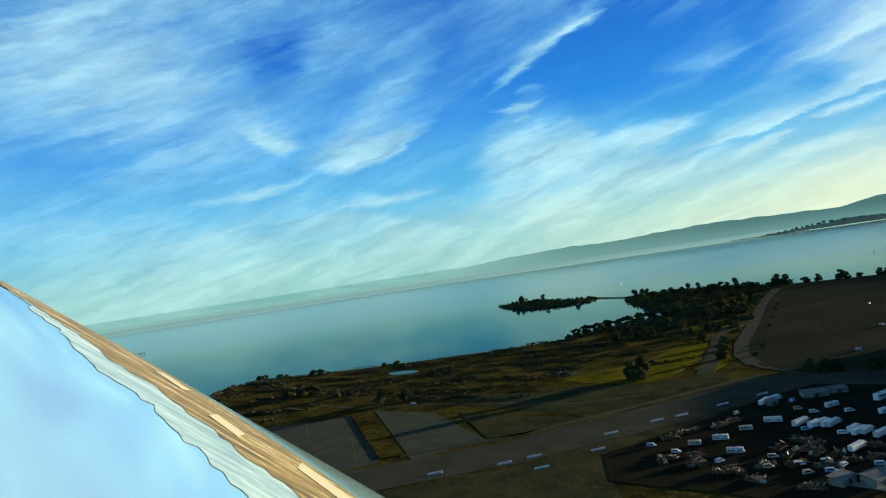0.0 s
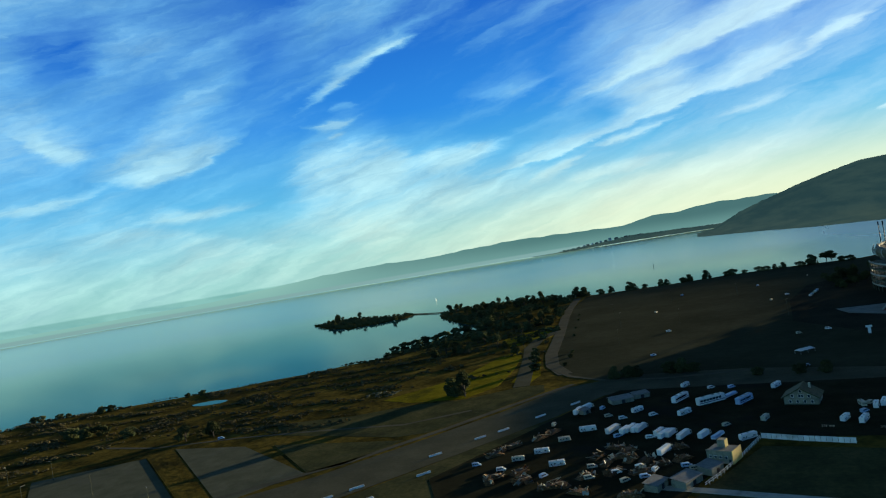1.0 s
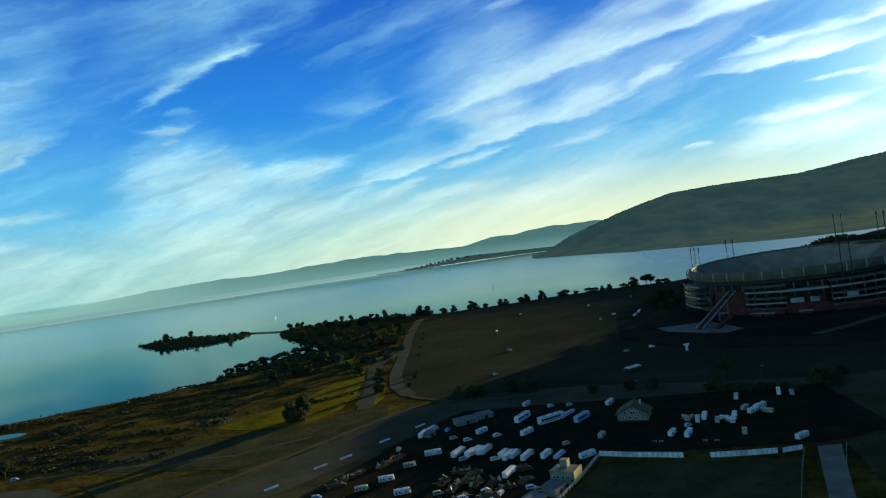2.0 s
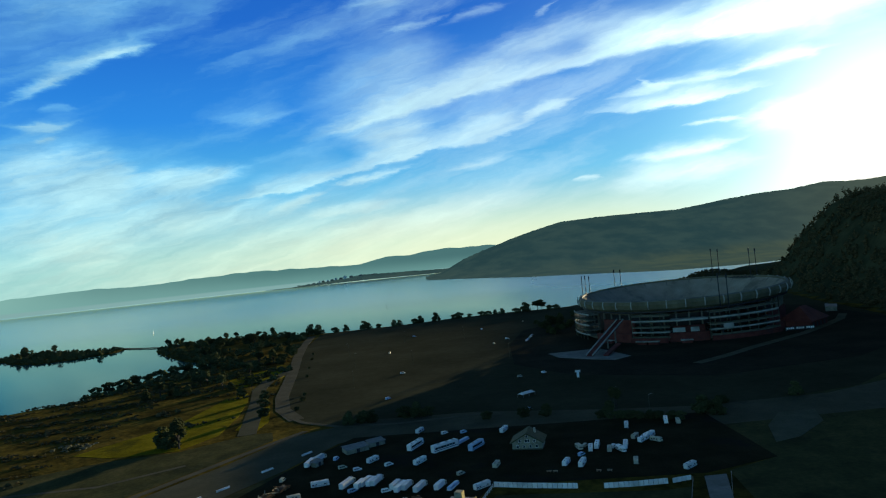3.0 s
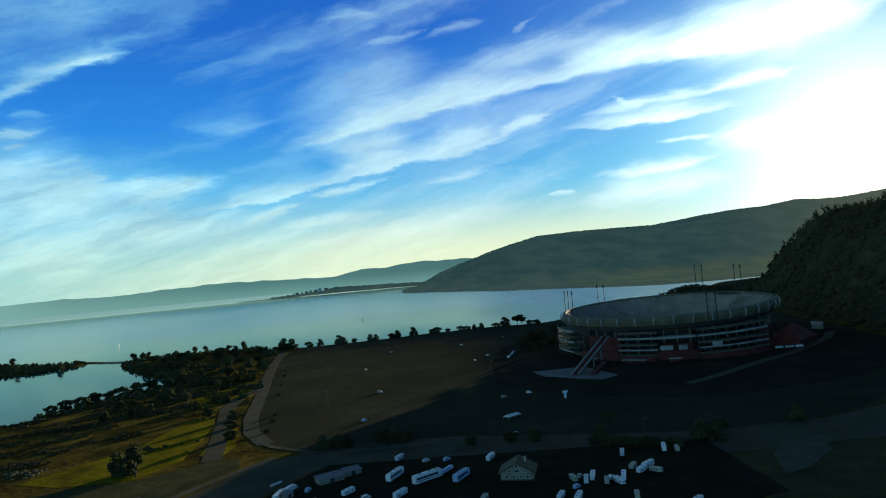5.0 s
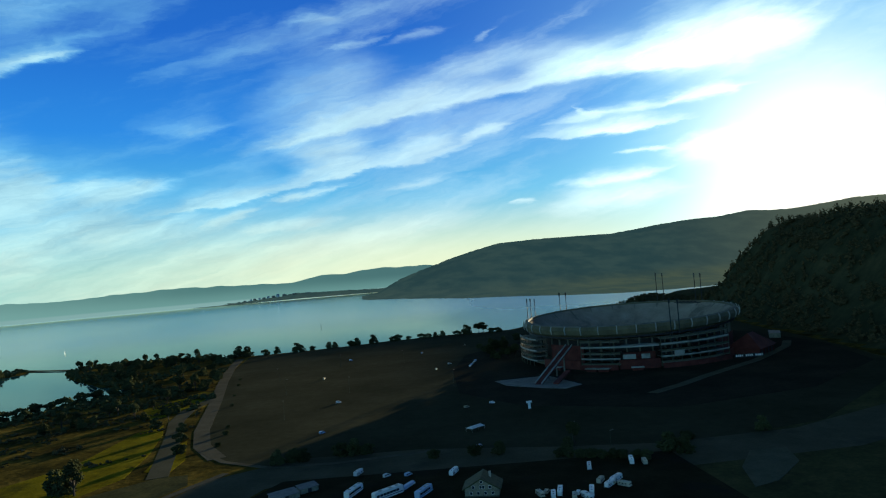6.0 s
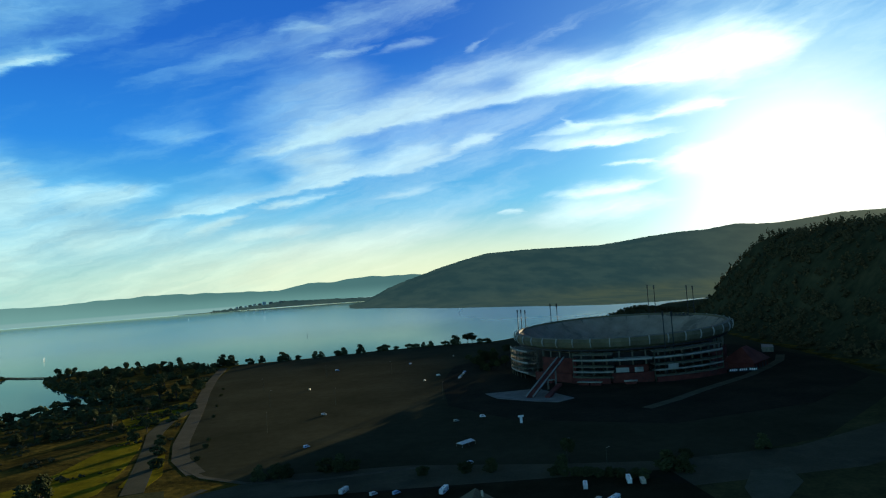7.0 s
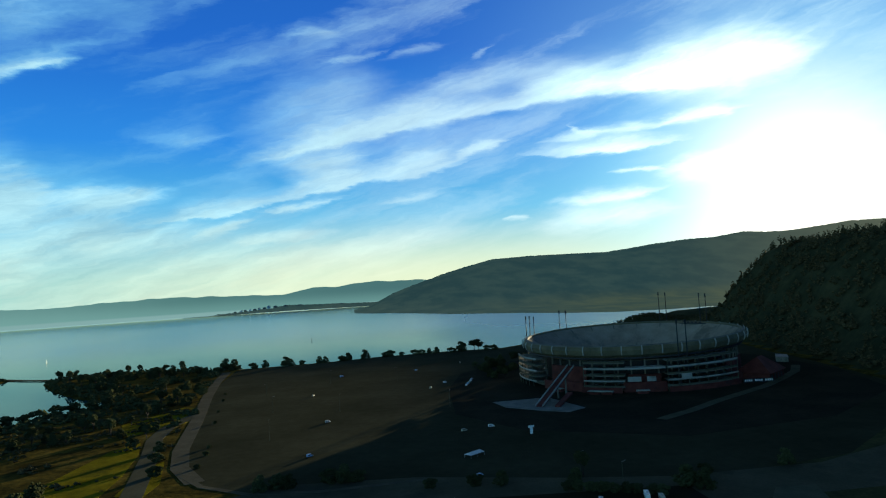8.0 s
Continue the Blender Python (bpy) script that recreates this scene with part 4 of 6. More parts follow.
def make_tree(seed, tall, wide, flat, label, bare=0.35, tufts=190, mat=None):
    rng = random.Random(seed)
    t = empty("tree", None, label, "tree")
    lean = (rng.uniform(-0.1, 0.1) * tall, rng.uniform(-0.1, 0.1) * tall)
    bm = bmesh.new()
    fork = tall * bare
    tube(bm, (0, 0, -0.3), (lean[0] * 0.5, lean[1] * 0.5, fork), tall * 0.035, tall * 0.022, 7)
    lobes = []
    for i in range(7):
        a = i * 0.9 + rng.uniform(-0.4, 0.4)
        rr = wide * rng.uniform(0.25, 0.62)
        p = (lean[0] + rr * math.cos(a), lean[1] + rr * math.sin(a), fork + (tall - fork) * rng.uniform(0.0 if bare < 0.15 else 0.25, 0.8))
        tube(bm, (lean[0] * 0.5, lean[1] * 0.5, fork * 0.95), p, tall * 0.018, tall * 0.006, 5)
        lobes.append((p, wide * rng.uniform(0.3, 0.5)))
    lobes.append(((lean[0], lean[1], tall * 0.82), wide * 0.42))
    part("trunk", bm, bark_mat, t)
    v, f = [], []
    for i in range(tufts):
        p, r = lobes[i % len(lobes)]
        while True:
            q = [rng.uniform(-1, 1) for _ in range(3)]
            if 0.15 < sum(x * x for x in q) < 1:
                break
        clump(v, f, (p[0] + q[0] * r, p[1] + q[1] * r, p[2] + q[2] * r * flat), wide * rng.uniform(0.07, 0.13), rng)
    ob = new("crown", raw_mesh("crown", v, f, mat or leaf_mat))
    ob.parent = t
    return t


round_tree = make_tree(1, 10, 7.0, 0.75, "dark green round-crowned tree on the shore", 0.14, 460)
flat_tree = make_tree(2, 9.5, 6.5, 0.35, "dark flat-topped shore tree with a bare trunk", 0.42, 360)
tall_tree = make_tree(3, 16, 6.0, 1.1, "tall dark ragged evergreen tree", 0.2, 460)
low_tree = make_tree(4, 6.5, 6.0, 0.6, "low dark spreading bush-like tree", 0.04, 460)
lean_tree = make_tree(5, 10, 4.0, 0.8, "slim dark windswept tree", 0.4, 200)
KINDS = [round_tree, flat_tree, tall_tree, low_tree, lean_tree]
used = set()


def plant(kind, x, y, size=1.0, turn=None, group="", z=None):
    if z is None:
        z = float(height(np.array([[x]]), np.array([[y]]))[0, 0])
    m = pose(x, y, max(z, -1.0), 0, 0, turn if turn is not None else (x * 37.7 + y * 17.3) % 360)
    src = KINDS[kind]
    if kind not in used:
        used.add(kind)
        src.matrix_world = m @ Matrix.Scale(size, 4)
        ob = src
    else:
        ob = copy_thing(src, m)
        ob.scale = (size,) * 3
    if group:
        ob["group"] = group
    return ob


rng = random.Random(7)
# along the far shore behind the car park
for x, y, kd, s in ((-143, 1140, 0, 1.2), (-137, 1143, 0, 0.9), (-93, 1150, 1, 0.9), (-84, 1153, 0, 0.8), (-55, 1160, 3, 1.1), (-46, 1161, 1, 1.0), (-20, 1165, 1, 1.2), (13, 1175, 3, 1.0), (22, 1177, 4, 1.3),
                   (62, 1178, 3, 1.1), (72, 1178, 3, 1.0), (84, 1180, 0, 0.7), (98, 1180, 0, 0.8), (122, 1172, 4, 1.1), (136, 1174, 0, 1.3), (143, 1174, 4, 1.0), (158, 1168, 1, 1.6), (166, 1166, 1, 1.3),
                   (180, 1165, 3, 1.1), (192, 1163, 3, 1.1), (-175, 1150, 0, 0.9), (-192, 1148, 3, 1.1), (-222, 1140, 0, 1.3), (-236, 1148, 0, 1.4), (-118, 1150, 3, 0.9), (40, 1179, 3, 0.8)):
    plant({1: 0, 4: 3}.get(kd, kd) if (x + y) % 3 else kd, x, y, s * 1.3, z=-1.0, group="shore trees beyond the car park")
# dense trees between the stadium and the shore
for i in range(32):
    s = i / 31
    plant(rng.choice((0, 0, 2, 3)), 200 + 150 * s + rng.uniform(-22, 22), 1010 + 210 * s + rng.uniform(-45, 45), rng.uniform(0.8, 1.3), group="trees behind the stadium")
for i in range(26):
    plant(rng.choice((0, 2, 3)), 140 + rng.uniform(-14, 20), 860 + rng.uniform(-40, 110), rng.uniform(0.7, 1.1), group="trees behind the stadium")
# wooded point and its island
for i in range(60):
    s = rng.random()
    x, y = -240 - 260 * s + rng.uniform(-30, 30), 1140 - 10 * s + rng.uniform(-70, 70) + 60 * s
    if float(inside_distance(np.array([[x]]), np.array([[y]]), MAIN)[0, 0]) > 5:
        plant(rng.choice((0, 0, 1, 2, 3)), x, y, rng.uniform(0.8, 1.25), group="trees on the wooded point")
for i in range(50):
    x, y = rng.uniform(-430, -180), rng.uniform(830, 1120)
    if float(inside_distance(np.array([[x]]), np.array([[y]]), MAIN)[0, 0]) > 6 and x < -0.16 * y - 62:
        plant(rng.choice((0, 0, 2, 3)), x, y, rng.uniform(0.75, 1.2), group="trees on the wooded point")
for i in range(46):
    x, y = rng.uniform(-880, -585), rng.uniform(1110, 1335)
    if float(inside_distance(np.array([[x]]), np.array([[y]]), ISLE)[0, 0]) > 5:
        plant(rng.choice((0, 3, 2, 1, 4)), x, y, rng.uniform(0.7, 1.3), group="trees on the small island")
# rounded shrubs on the cove's near bank, and single trees in the park
for x, y, s in ((-386, 722, 1.0), (-378, 738, 1.2), (-371, 752, 1.2), (-362, 768, 1.3), (-352, 776, 1.2), (-343, 792, 1.4), (-333, 808, 1.5), (-325, 822, 1.4), (-312, 836, 1.4), (-300, 850, 1.2), (-360, 745, 0.9)):
    plant(3, x, y, s * 1.25, group="round trees on the cove bank")
plant(3, -193, 448, 1.35)
plant(2, -186, 444, 1.3)
plant(0, -201, 451, 1.35)
for x, y, kd, s in ((-555, 396, 3, 1.5), (-527, 404, 3, 1.5), (-542, 399, 3, 1.4), (-480, 390, 3, 1.3), (-392, 366, 2, 0.9), (-398, 370, 0, 1.0), (-370, 373, 2, 0.8), (-376, 378, 0, 1.1), (-732, 486, 3, 1.0), (-722, 489, 3, 1.0), (-700, 494, 3, 0.9),
                   (-690, 497, 3, 0.7), (-645, 503, 3, 1.1), (-634, 508, 3, 1.1), (-560, 545, 3, 0.8), (-545, 552, 3, 0.9), (-75, 464, 0, 0.9), (-66, 466, 3, 1.2), (-58, 465, 0, 0.8), (-28, 467, 0, 1.0), (-35, 468, 3, 1.2),
                   (-20, 466, 3, 1.0), (-128, 566, 3, 0.50), (-132, 590, 3, 0.40), (-126, 530, 3, 0.45), (-150, 690, 3, 0.40), (-160, 750, 3, 0.30), (-170, 820, 3, 0.40), (-178, 870, 3, 0.35), (-196, 620, 0, 0.9), (-168, 590, 0, 0.8), (-160, 560, 3, 1.0), (-150, 520, 3, 1.0)):
    plant(kd, x, y, s)
for i in range(46):
    x, y = rng.uniform(-300, -175), rng.uniform(640, 850)
    if float(inside_distance(np.array([[x]]), np.array([[y]]), MAIN)[0, 0]) > 6 and abs(x + 183) > 9:
        plant(rng.choice((0, 2, 3)), x, y, rng.uniform(0.6, 1.0), group="park trees near the lane")
# clipped row by the camp site and scattered trees by the near road
for i in range(9):
    plant(3, 90 + 5.4 * i, 414 - 2.7 * i, 0.75, group="clipped row of trees by the camp site")
for x, y, kd, s in ((106, 436, 2, 0.9), (100, 428, 0, 0.7), (60, 432, 0, 0.8), (45, 436, 3, 0.9), (20, 440, 3, 0.8), (150, 400, 0, 1.1), (156, 396, 0, 1.0), (216, 420, 0, 0.9), (170, 420, 3, 0.8)):
    plant(kd, x, y, s)

# low scrub over the shore grassland: one object
v, f = [], []
rs = random.Random(11)
cand = np.random.RandomState(11).uniform((-770, 190), (-130, 870), (34000, 2))
edge = inside_distance(cand[:, 0], cand[:, 1], MAIN)
for (x, y), dd in zip(cand, edge):
    if dd < 3 or (x + 492) ** 2 / 30 ** 2 + (y - 505) ** 2 / 22 ** 2 < 1:
        continue
    keep = noise.fractal(Vector((x * 0.022, y * 0.055, 0.0)), 1.0, 2.0, 4)
    if dd < 16 and x < -440 and y < 500:
        keep = max(keep, 0.5) if rs.random() < 0.7 else keep
    elif keep < 0.04 or (y < 372 and x > -470):
        continue
    if (y < 470 and x > -262) or x > -0.165 * y - 64 or abs(x - float(np.interp(y, (462, 520, 585, 640, 690, 760), (-146, -158, -172, -186, -190, -178)))) < 10:
        continue
    if -268 < x < -160 and 430 < y < 640 and keep < 0.5:
        continue
    r = rs.uniform(0.5, 1.7) * (0.75 + max(0, keep))
    for _ in range(3):
        clump(v, f, (x + rs.uniform(-1, 1) * r, y + rs.uniform(-1, 1) * r, r * 0.45), r * rs.uniform(0.5, 0.95), rs)
tagged(new("scrub", raw_mesh("scrub", v, f, shrub_mat)), "dark brown scrub scattered over the grassland", "scrub", kind="stuff")
# trees that cover the hill: one object
v, f = [], []
xy = np.array([(rs.uniform(430, 1150), rs.uniform(150, 1500)) for _ in range(9000)])
hd = inside_distance(xy[:, 0], xy[:, 1], HILL)
hz_ = height(xy[:, 0], xy[:, 1])
for (x, y), dd, z in zip(xy, hd, hz_):
    if dd < 3 or dd > 330 or noise.noise(Vector((x * 0.02, y * 0.02, 4))) < -0.25:
        continue
    t = rs.uniform(6, 15)
    for j in range(6):
        clump(v, f, (x + rs.uniform(-2.4, 2.4), y + rs.uniform(-2.4, 2.4), z + t * (0.25 + 0.14 * j)), rs.uniform(1.6, 3.2) * (1.15 - 0.13 * j), rs)
tagged(new("hill_wood", raw_mesh("hill_wood", v, f, hill_leaf_mat)), "dense wood covering the steep hill, sun glare put into its brown", "woodland", kind="stuff")
v, f = [], []
for i in range(900):
    x, y = rs.uniform(380, 800), rs.uniform(1290, 1560)
    z = float(height(np.array([[x]]), np.array([[y]]))[0, 0])
    if z > 0.2 or (z > -0.2 and y > 1330):
        for j in range(4):
            clump(v, f, (x + rs.uniform(-2, 2), y + rs.uniform(-2, 2), z + 1.5 + 1.5 * j), rs.uniform(1.5, 2.8), rs)
tagged(new("shore_wood", raw_mesh("shore_wood", v, f, shrub_mat)), "low brown scrub wood on the rise behind the stadium", "woodland", kind="stuff")

# undergrowth below the trees of the point, the island and the park
v, f = [], []
for poly, lo, hi, count in ((ISLE, (-885, 1112), (-585, 1335), 1300), (MAIN, (-510, 690), (-180, 1240), 3400)):
    cand = np.random.RandomState(count).uniform(lo, hi, (count, 2))
    for (x, y), dd in zip(cand, inside_distance(cand[:, 0], cand[:, 1], poly)):
        if dd < 4 or (poly is MAIN and (x > -0.16 * y - 58 or (dd > 34 and noise.noise(Vector((x * 0.022, y * 0.022, 8))) < 0.12))):
            continue
        for j in range(3):
            clump(v, f, (x + rs.uniform(-2, 2), y + rs.uniform(-2, 2), 0.8 + 1.6 * j * rs.random()), rs.uniform(1.2, 2.6), rs)
tagged(new("undergrowth", raw_mesh("undergrowth", v, f, leaf_mat)), "dense dark undergrowth on the wooded point", "undergrowth", kind="stuff")

# ---------------------------------------------------------------- vehicles
tyre_mat = material("tyre_rubber", [(0.012, 0.012, 0.012), (0.025, 0.025, 0.025)], 3.0, 0.85)
blue_mat = material("pale_blue_paint", [(0.3, 0.45, 0.62), (0.42, 0.56, 0.7)], 0.4, 0.4, fine=6.0, rand=0.15)
cream_mat = material("cream_paint", [(0.42, 0.39, 0.28), (0.54, 0.5, 0.36)], 0.3, 0.6, fine=6.0, stain=(0.42, 0.38, 0.28))
yellow_mat = material("sunlit_yellow_render", [(0.5, 0.38, 0.12), (0.62, 0.48, 0.16)], 0.3, 0.7, fine=6.0)
rust_mat = material("rusty_iron", [(0.05, 0.026, 0.012), (0.13, 0.064, 0.024), (0.26, 0.14, 0.05)], 1.2, 0.8, fine=5.0, rand=0.35)
timber_mat = material("pale_timber", [(0.25, 0.19, 0.11), (0.36, 0.28, 0.17), (0.45, 0.37, 0.24)], 1.0, 0.8, fine=5.0, rand=0.3)
olive_mat = material("olive_roofing", [(0.05, 0.052, 0.022), (0.08, 0.078, 0.032), (0.11, 0.1, 0.042)], 0.5, 0.8, fine=7.0)
stripe_mat = material("dark_stripe", [(0.05, 0.06, 0.12), (0.08, 0.09, 0.16)], 0.6, 0.5, rand=0.3)
roof_mat = material("grey_sheet_roof", [(0.13, 0.13, 0.115), (0.18, 0.178, 0.155), (0.23, 0.225, 0.195)], 0.3, 0.6, fine=8.0, stain=(0.13, 0.11, 0.09))


def side_profile(bm, pts, half):
    """A side outline in (x, z) given width, with softened shoulders."""
    rows = []
    for y, k in ((-half, 0.0), (-half + 0.12, 0.07), (half - 0.12, 0.07), (half, 0.0)):
        cx, cz = sum(p[0] for p in pts) / len(pts), sum(p[1] for p in pts) / len(pts)
        rows.append([bm.verts.new((x + (k if x > cx else -k), y, z + (k if z > cz else 0))) for x, z in pts])
    m = len(pts)
    for a, b in zip(rows, rows[1:]):
        for i in range(m):
            bm.faces.new((a[i], a[(i + 1) % m], b[(i + 1) % m], b[i]))
    bm.faces.new(rows[0][::-1])
    bm.faces.new(rows[-1])
    bmesh.ops.recalc_face_normals(bm, faces=bm.faces)
    return bm


def wheels(owner, xs_, half, r):
    for x in xs_:
        for s in (-1, 1):
            w = part("wheel", tube(bmesh.new(), (x, s * (half - 0.3), r), (x, s * (half + 0.02), r), r, n=12), tyre_mat, owner)
            part("hub", tube(bmesh.new(), (x, s * (half + 0.02), r), (x, s * (half + 0.05), r), r * 0.5, n=8), steel_mat, w)


def windows(owner, spans, half, z0, z1):
    for x0, x1 in spans:
        for s in (-1, 1):
            part("window", box(bmesh.new(), x0, x1, s * (half + 0.01) - 0.02, s * (half + 0.01) + 0.02, z0, z1), glass_mat, owner)


def make_camper(ln, tall, paint, label):
    v = empty("camper_van", None, label, "camper van")
    h = ln / 2
    part("body", side_profile(bmesh.new(), [(-h, 0.55), (h - 0.9, 0.55), (h, 0.7), (h, 1.25), (h - 0.75, 1.75), (h - 0.1, 2.15), (h - 0.35, tall - 0.1), (h - 0.8, tall), (-h + 0.25, tall), (-h, tall - 0.3)], 1.22), paint, v)
    part("windscreen", box(bmesh.new(), h - 0.72, h - 0.42, -1.05, 1.05, 1.32, 1.85), glass_mat, v)
    part("rear_window", box(bmesh.new(), -h - 0.03, -h + 0.02, -0.8, 0.8, 1.5, 2.2), glass_mat, v)
    windows(v, [(-h + 0.7, -h + 1.7), (-h + 2.4, -h + 3.4), (h - 2.9, h - 2.0)], 1.22, 1.5, 2.1)
    for s in (-1, 1):
        part("stripe", box(bmesh.new(), -h + 0.1, h - 1.2, s * 1.235 - 0.012, s * 1.235 + 0.012, 1.0, 1.25), stripe_mat, v)
    part("door", box(bmesh.new(), h - 1.9, h - 1.15, -1.26, -1.23, 0.6, 2.1), cream_mat, v)
    part("roof_unit", box(bmesh.new(), -0.6, 0.3, -0.4, 0.4, tall, tall + 0.28), pale_mat, v)
    part("roof_hatch", box(bmesh.new(), -h + 0.9, -h + 1.5, -0.35, 0.35, tall, tall + 0.14), glass_mat, v)
    part("bumper", box(bmesh.new(), -h - 0.18, -h, -1.1, 1.1, 0.5, 0.72), steel_mat, v)
    wheels(v, (-h + 1.8, h - 1.3), 1.2, 0.4)
    return v


def make_bus(ln, paint, label):
    v = empty("coach", None, label, "bus")
    h = ln / 2
    part("body", side_profile(bmesh.new(), [(-h, 0.5), (h, 0.5), (h + 0.05, 1.3), (h - 0.3, 3.2), (h - 0.6, 3.4), (-h + 0.3, 3.4), (-h, 3.1)], 1.28), paint, v)
    windows(v, [(-h + 0.6 + 1.55 * i, -h + 1.95 + 1.55 * i) for i in range(int((ln - 2) / 1.55))], 1.28, 1.75, 2.65)
    part("windscreen", box(bmesh.new(), h - 0.1, h + 0.07, -1.15, 1.15, 1.5, 2.9), glass_mat, v)
    part("rear_window", box(bmesh.new(), -h - 0.03, -h + 0.02, -1.0, 1.0, 1.9, 2.8), glass_mat, v)
    for x in (-h + 2.5, 0.5, h - 3):
        part("roof_hatch", box(bmesh.new(), x, x + 1.3, -0.6, 0.6, 3.45, 3.62), pale_mat, v)
    part("stripe", box(bmesh.new(), -h + 0.1, h - 0.4, -1.31, -1.285, 1.1, 1.4), stripe_mat, v)
    wheels(v, (-h + 2.6, -h + 3.7, h - 2.6), 1.25, 0.5)
    return v


def make_truck(ln, label):
    v = empty("box_truck", None, label, "truck")
    h = ln / 2
    part("cab", side_profile(bmesh.new(), [(h - 2.3, 0.6), (h, 0.6), (h, 1.5), (h - 0.35, 2.7), (h - 2.3, 2.8)], 1.2), cream_mat, v)
    part("box_body", side_profile(bmesh.new(), [(-h, 1.1), (h - 2.6, 1.1), (h - 2.6, 3.8), (-h, 3.8)], 1.27), white_mat, v)
    part("windscreen", box(bmesh.new(), h - 0.3, h - 0.05, -1.05, 1.05, 1.65, 2.4), glass_mat, v)
    windows(v, [(h - 1.7, h - 0.7)], 1.2, 1.6, 2.3)
    part("chassis", box(bmesh.new(), -h, h - 1, -0.5, 0.5, 0.65, 1.1), steel_mat, v)
    part("tail_door", box(bmesh.new(), -h - 0.06, -h - 0.01, -1.15, 1.15, 1.2, 3.7), roof_mat, v)
    wheels(v, (-h + 1.6, -h + 2.8, h - 1.2), 1.22, 0.5)
    return v


def make_van(paint, label):
    v = empty("van", None, label, "van")
    part("body", side_profile(bmesh.new(), [(-2.6, 0.45), (2.5, 0.45), (2.6, 0.95), (1.7, 1.2), (1.0, 2.0), (0.6, 2.15), (-2.4, 2.15), (-2.6, 1.8)], 0.95), paint, v)
    part("windscreen", box(bmesh.new(), 1.2, 1.6, -0.82, 0.82, 1.3, 1.75), glass_mat, v)
    windows(v, [(-2.2, -1.2), (-1.0, 0.0), (0.15, 0.9)], 0.95, 1.3, 1.85)
    part("bumper", box(bmesh.new(), 2.5, 2.7, -0.9, 0.9, 0.45, 0.7), steel_mat, v)
    wheels(v, (-1.6, 1.7), 0.95, 0.36)
    return v


def make_trailer(label):
    v = empty("flat_trailer", None, label, "trailer")
    deck = part("deck", box(bmesh.new(), -6, 6, -1.25, 1.25, 1.0, 1.35), white_mat, v)
    part("load", side_profile(bmesh.new(), [(-5.6, 1.35), (5.2, 1.35), (5.4, 2.4), (-5.8, 2.6)], 1.1), blue_mat, v, "pale blue covered load")
    part("drawbar", box(bmesh.new(), 6, 7.4, -0.15, 0.15, 0.8, 1.0), steel_mat, v)
    wheels(v, (-4.6, -3.4), 1.2, 0.45)
    return v


campers = [make_camper(8.6, 3.1, white_mat, "white camper van parked on dark asphalt"), make_camper(10.2, 3.3, white_mat, "long white motorhome parked on dark asphalt"),
           make_camper(7.2, 2.8, cream_mat, "short cream camper van parked on dark asphalt")]
buses = [make_bus(13.5, white_mat, "long white coach parked in the yard"), make_bus(12, blue_mat, "pale blue coach parked in the yard")]
trucks = [make_truck(14.0, "white box truck parked beside other trucks"), make_truck(11.5, "short white box truck parked beside other trucks")]
vans = [make_van(white_mat, "small white van on dark asphalt"), make_van(blue_mat, "small pale blue van on dark asphalt"), make_van(cream_mat, "small cream van on dark asphalt")]
trailers = [make_trailer("flat trailer with a pale blue covered load")]
parked = {}


def park(pool, x, y, turn, group, z=0.24, size=0.95):
    i = parked.get(group, 0)
    parked[group] = i + 1
    src = pool[i % len(pool)]
    m = pose(x, y, z, 0, 0, turn) @ Matrix.Scale(size, 4)
    if i < len(pool):
        src.matrix_world = m
        ob = src
    else:
        ob = copy_thing(src, m)
    ob["group"] = group
    return ob


def park_camper(x, y, turn):
    park(campers, x, y, turn, "campers in the yard")


def park_bus(x, y, turn):
    park(buses, x, y, turn, "coaches in the yard", size=1.15)


def park_truck(x, y, turn):
    park(trucks, x, y, turn, "trucks in the yard")


def park_van(x, y, turn, z=0.24):
    park(vans, x, y, turn, "vans in the yard", z)


def park_trailer(x, y, turn):
    park(trailers, x, y, turn, "trailers in the yard")


junk_rng = random.Random(23)


def park_junk(x, y, turn):
    """A heap of rusty beams, pipes, plates and boards."""
    heap = empty("scrap_heap", pose(x, y, 0.24, 0, 0, turn), junk_rng.choice(("heap of rusty orange scrap iron and boards", "tangled pile of brown scrap metal and timber", "pile of rusty machinery parts on asphalt")), "scrap heap", "scrap heaps in the yard")
    part("mound", side_profile(bmesh.new(), [(-5, 0), (5, 0), (3.4, 0.9), (1, 1.5), (-2, 1.2), (-4, 0.6)], 2.2), rust_mat, heap)
    for i in range(16):
        ln = junk_rng.uniform(1.5, 6)
        p = Vector((junk_rng.uniform(-4.5, 4.5), junk_rng.uniform(-2, 2), junk_rng.uniform(0.3, 1.6)))
        d = Vector((junk_rng.uniform(-1, 1), junk_rng.uniform(-1, 1), junk_rng.uniform(0.0, 0.6))).normalized() * ln / 2
        if i % 3 == 0:
            part("pipe", tube(bmesh.new(), p - d * 0.6, p + d, junk_rng.uniform(0.12, 0.3), n=7), rust_mat, heap)
        elif i % 3 == 1:
            m = look(p + Vector((0, 0, 0.3)), p + d)
            part("board", box(bmesh.new(), -0.35, 0.35, -0.06, 0.06, -ln / 2, ln / 2, m), timber_mat, heap)
        else:
            m = look(p, p + d) @ pose(0, 0, 0, 0, 0, junk_rng.uniform(0, 90))
            part("plate", box(bmesh.new(), -0.9, 0.9, -0.04, 0.04, -ln / 3, ln / 3, m), junk_rng.choice((rust_mat, rust_mat, roof_mat, cream_mat)), heap)
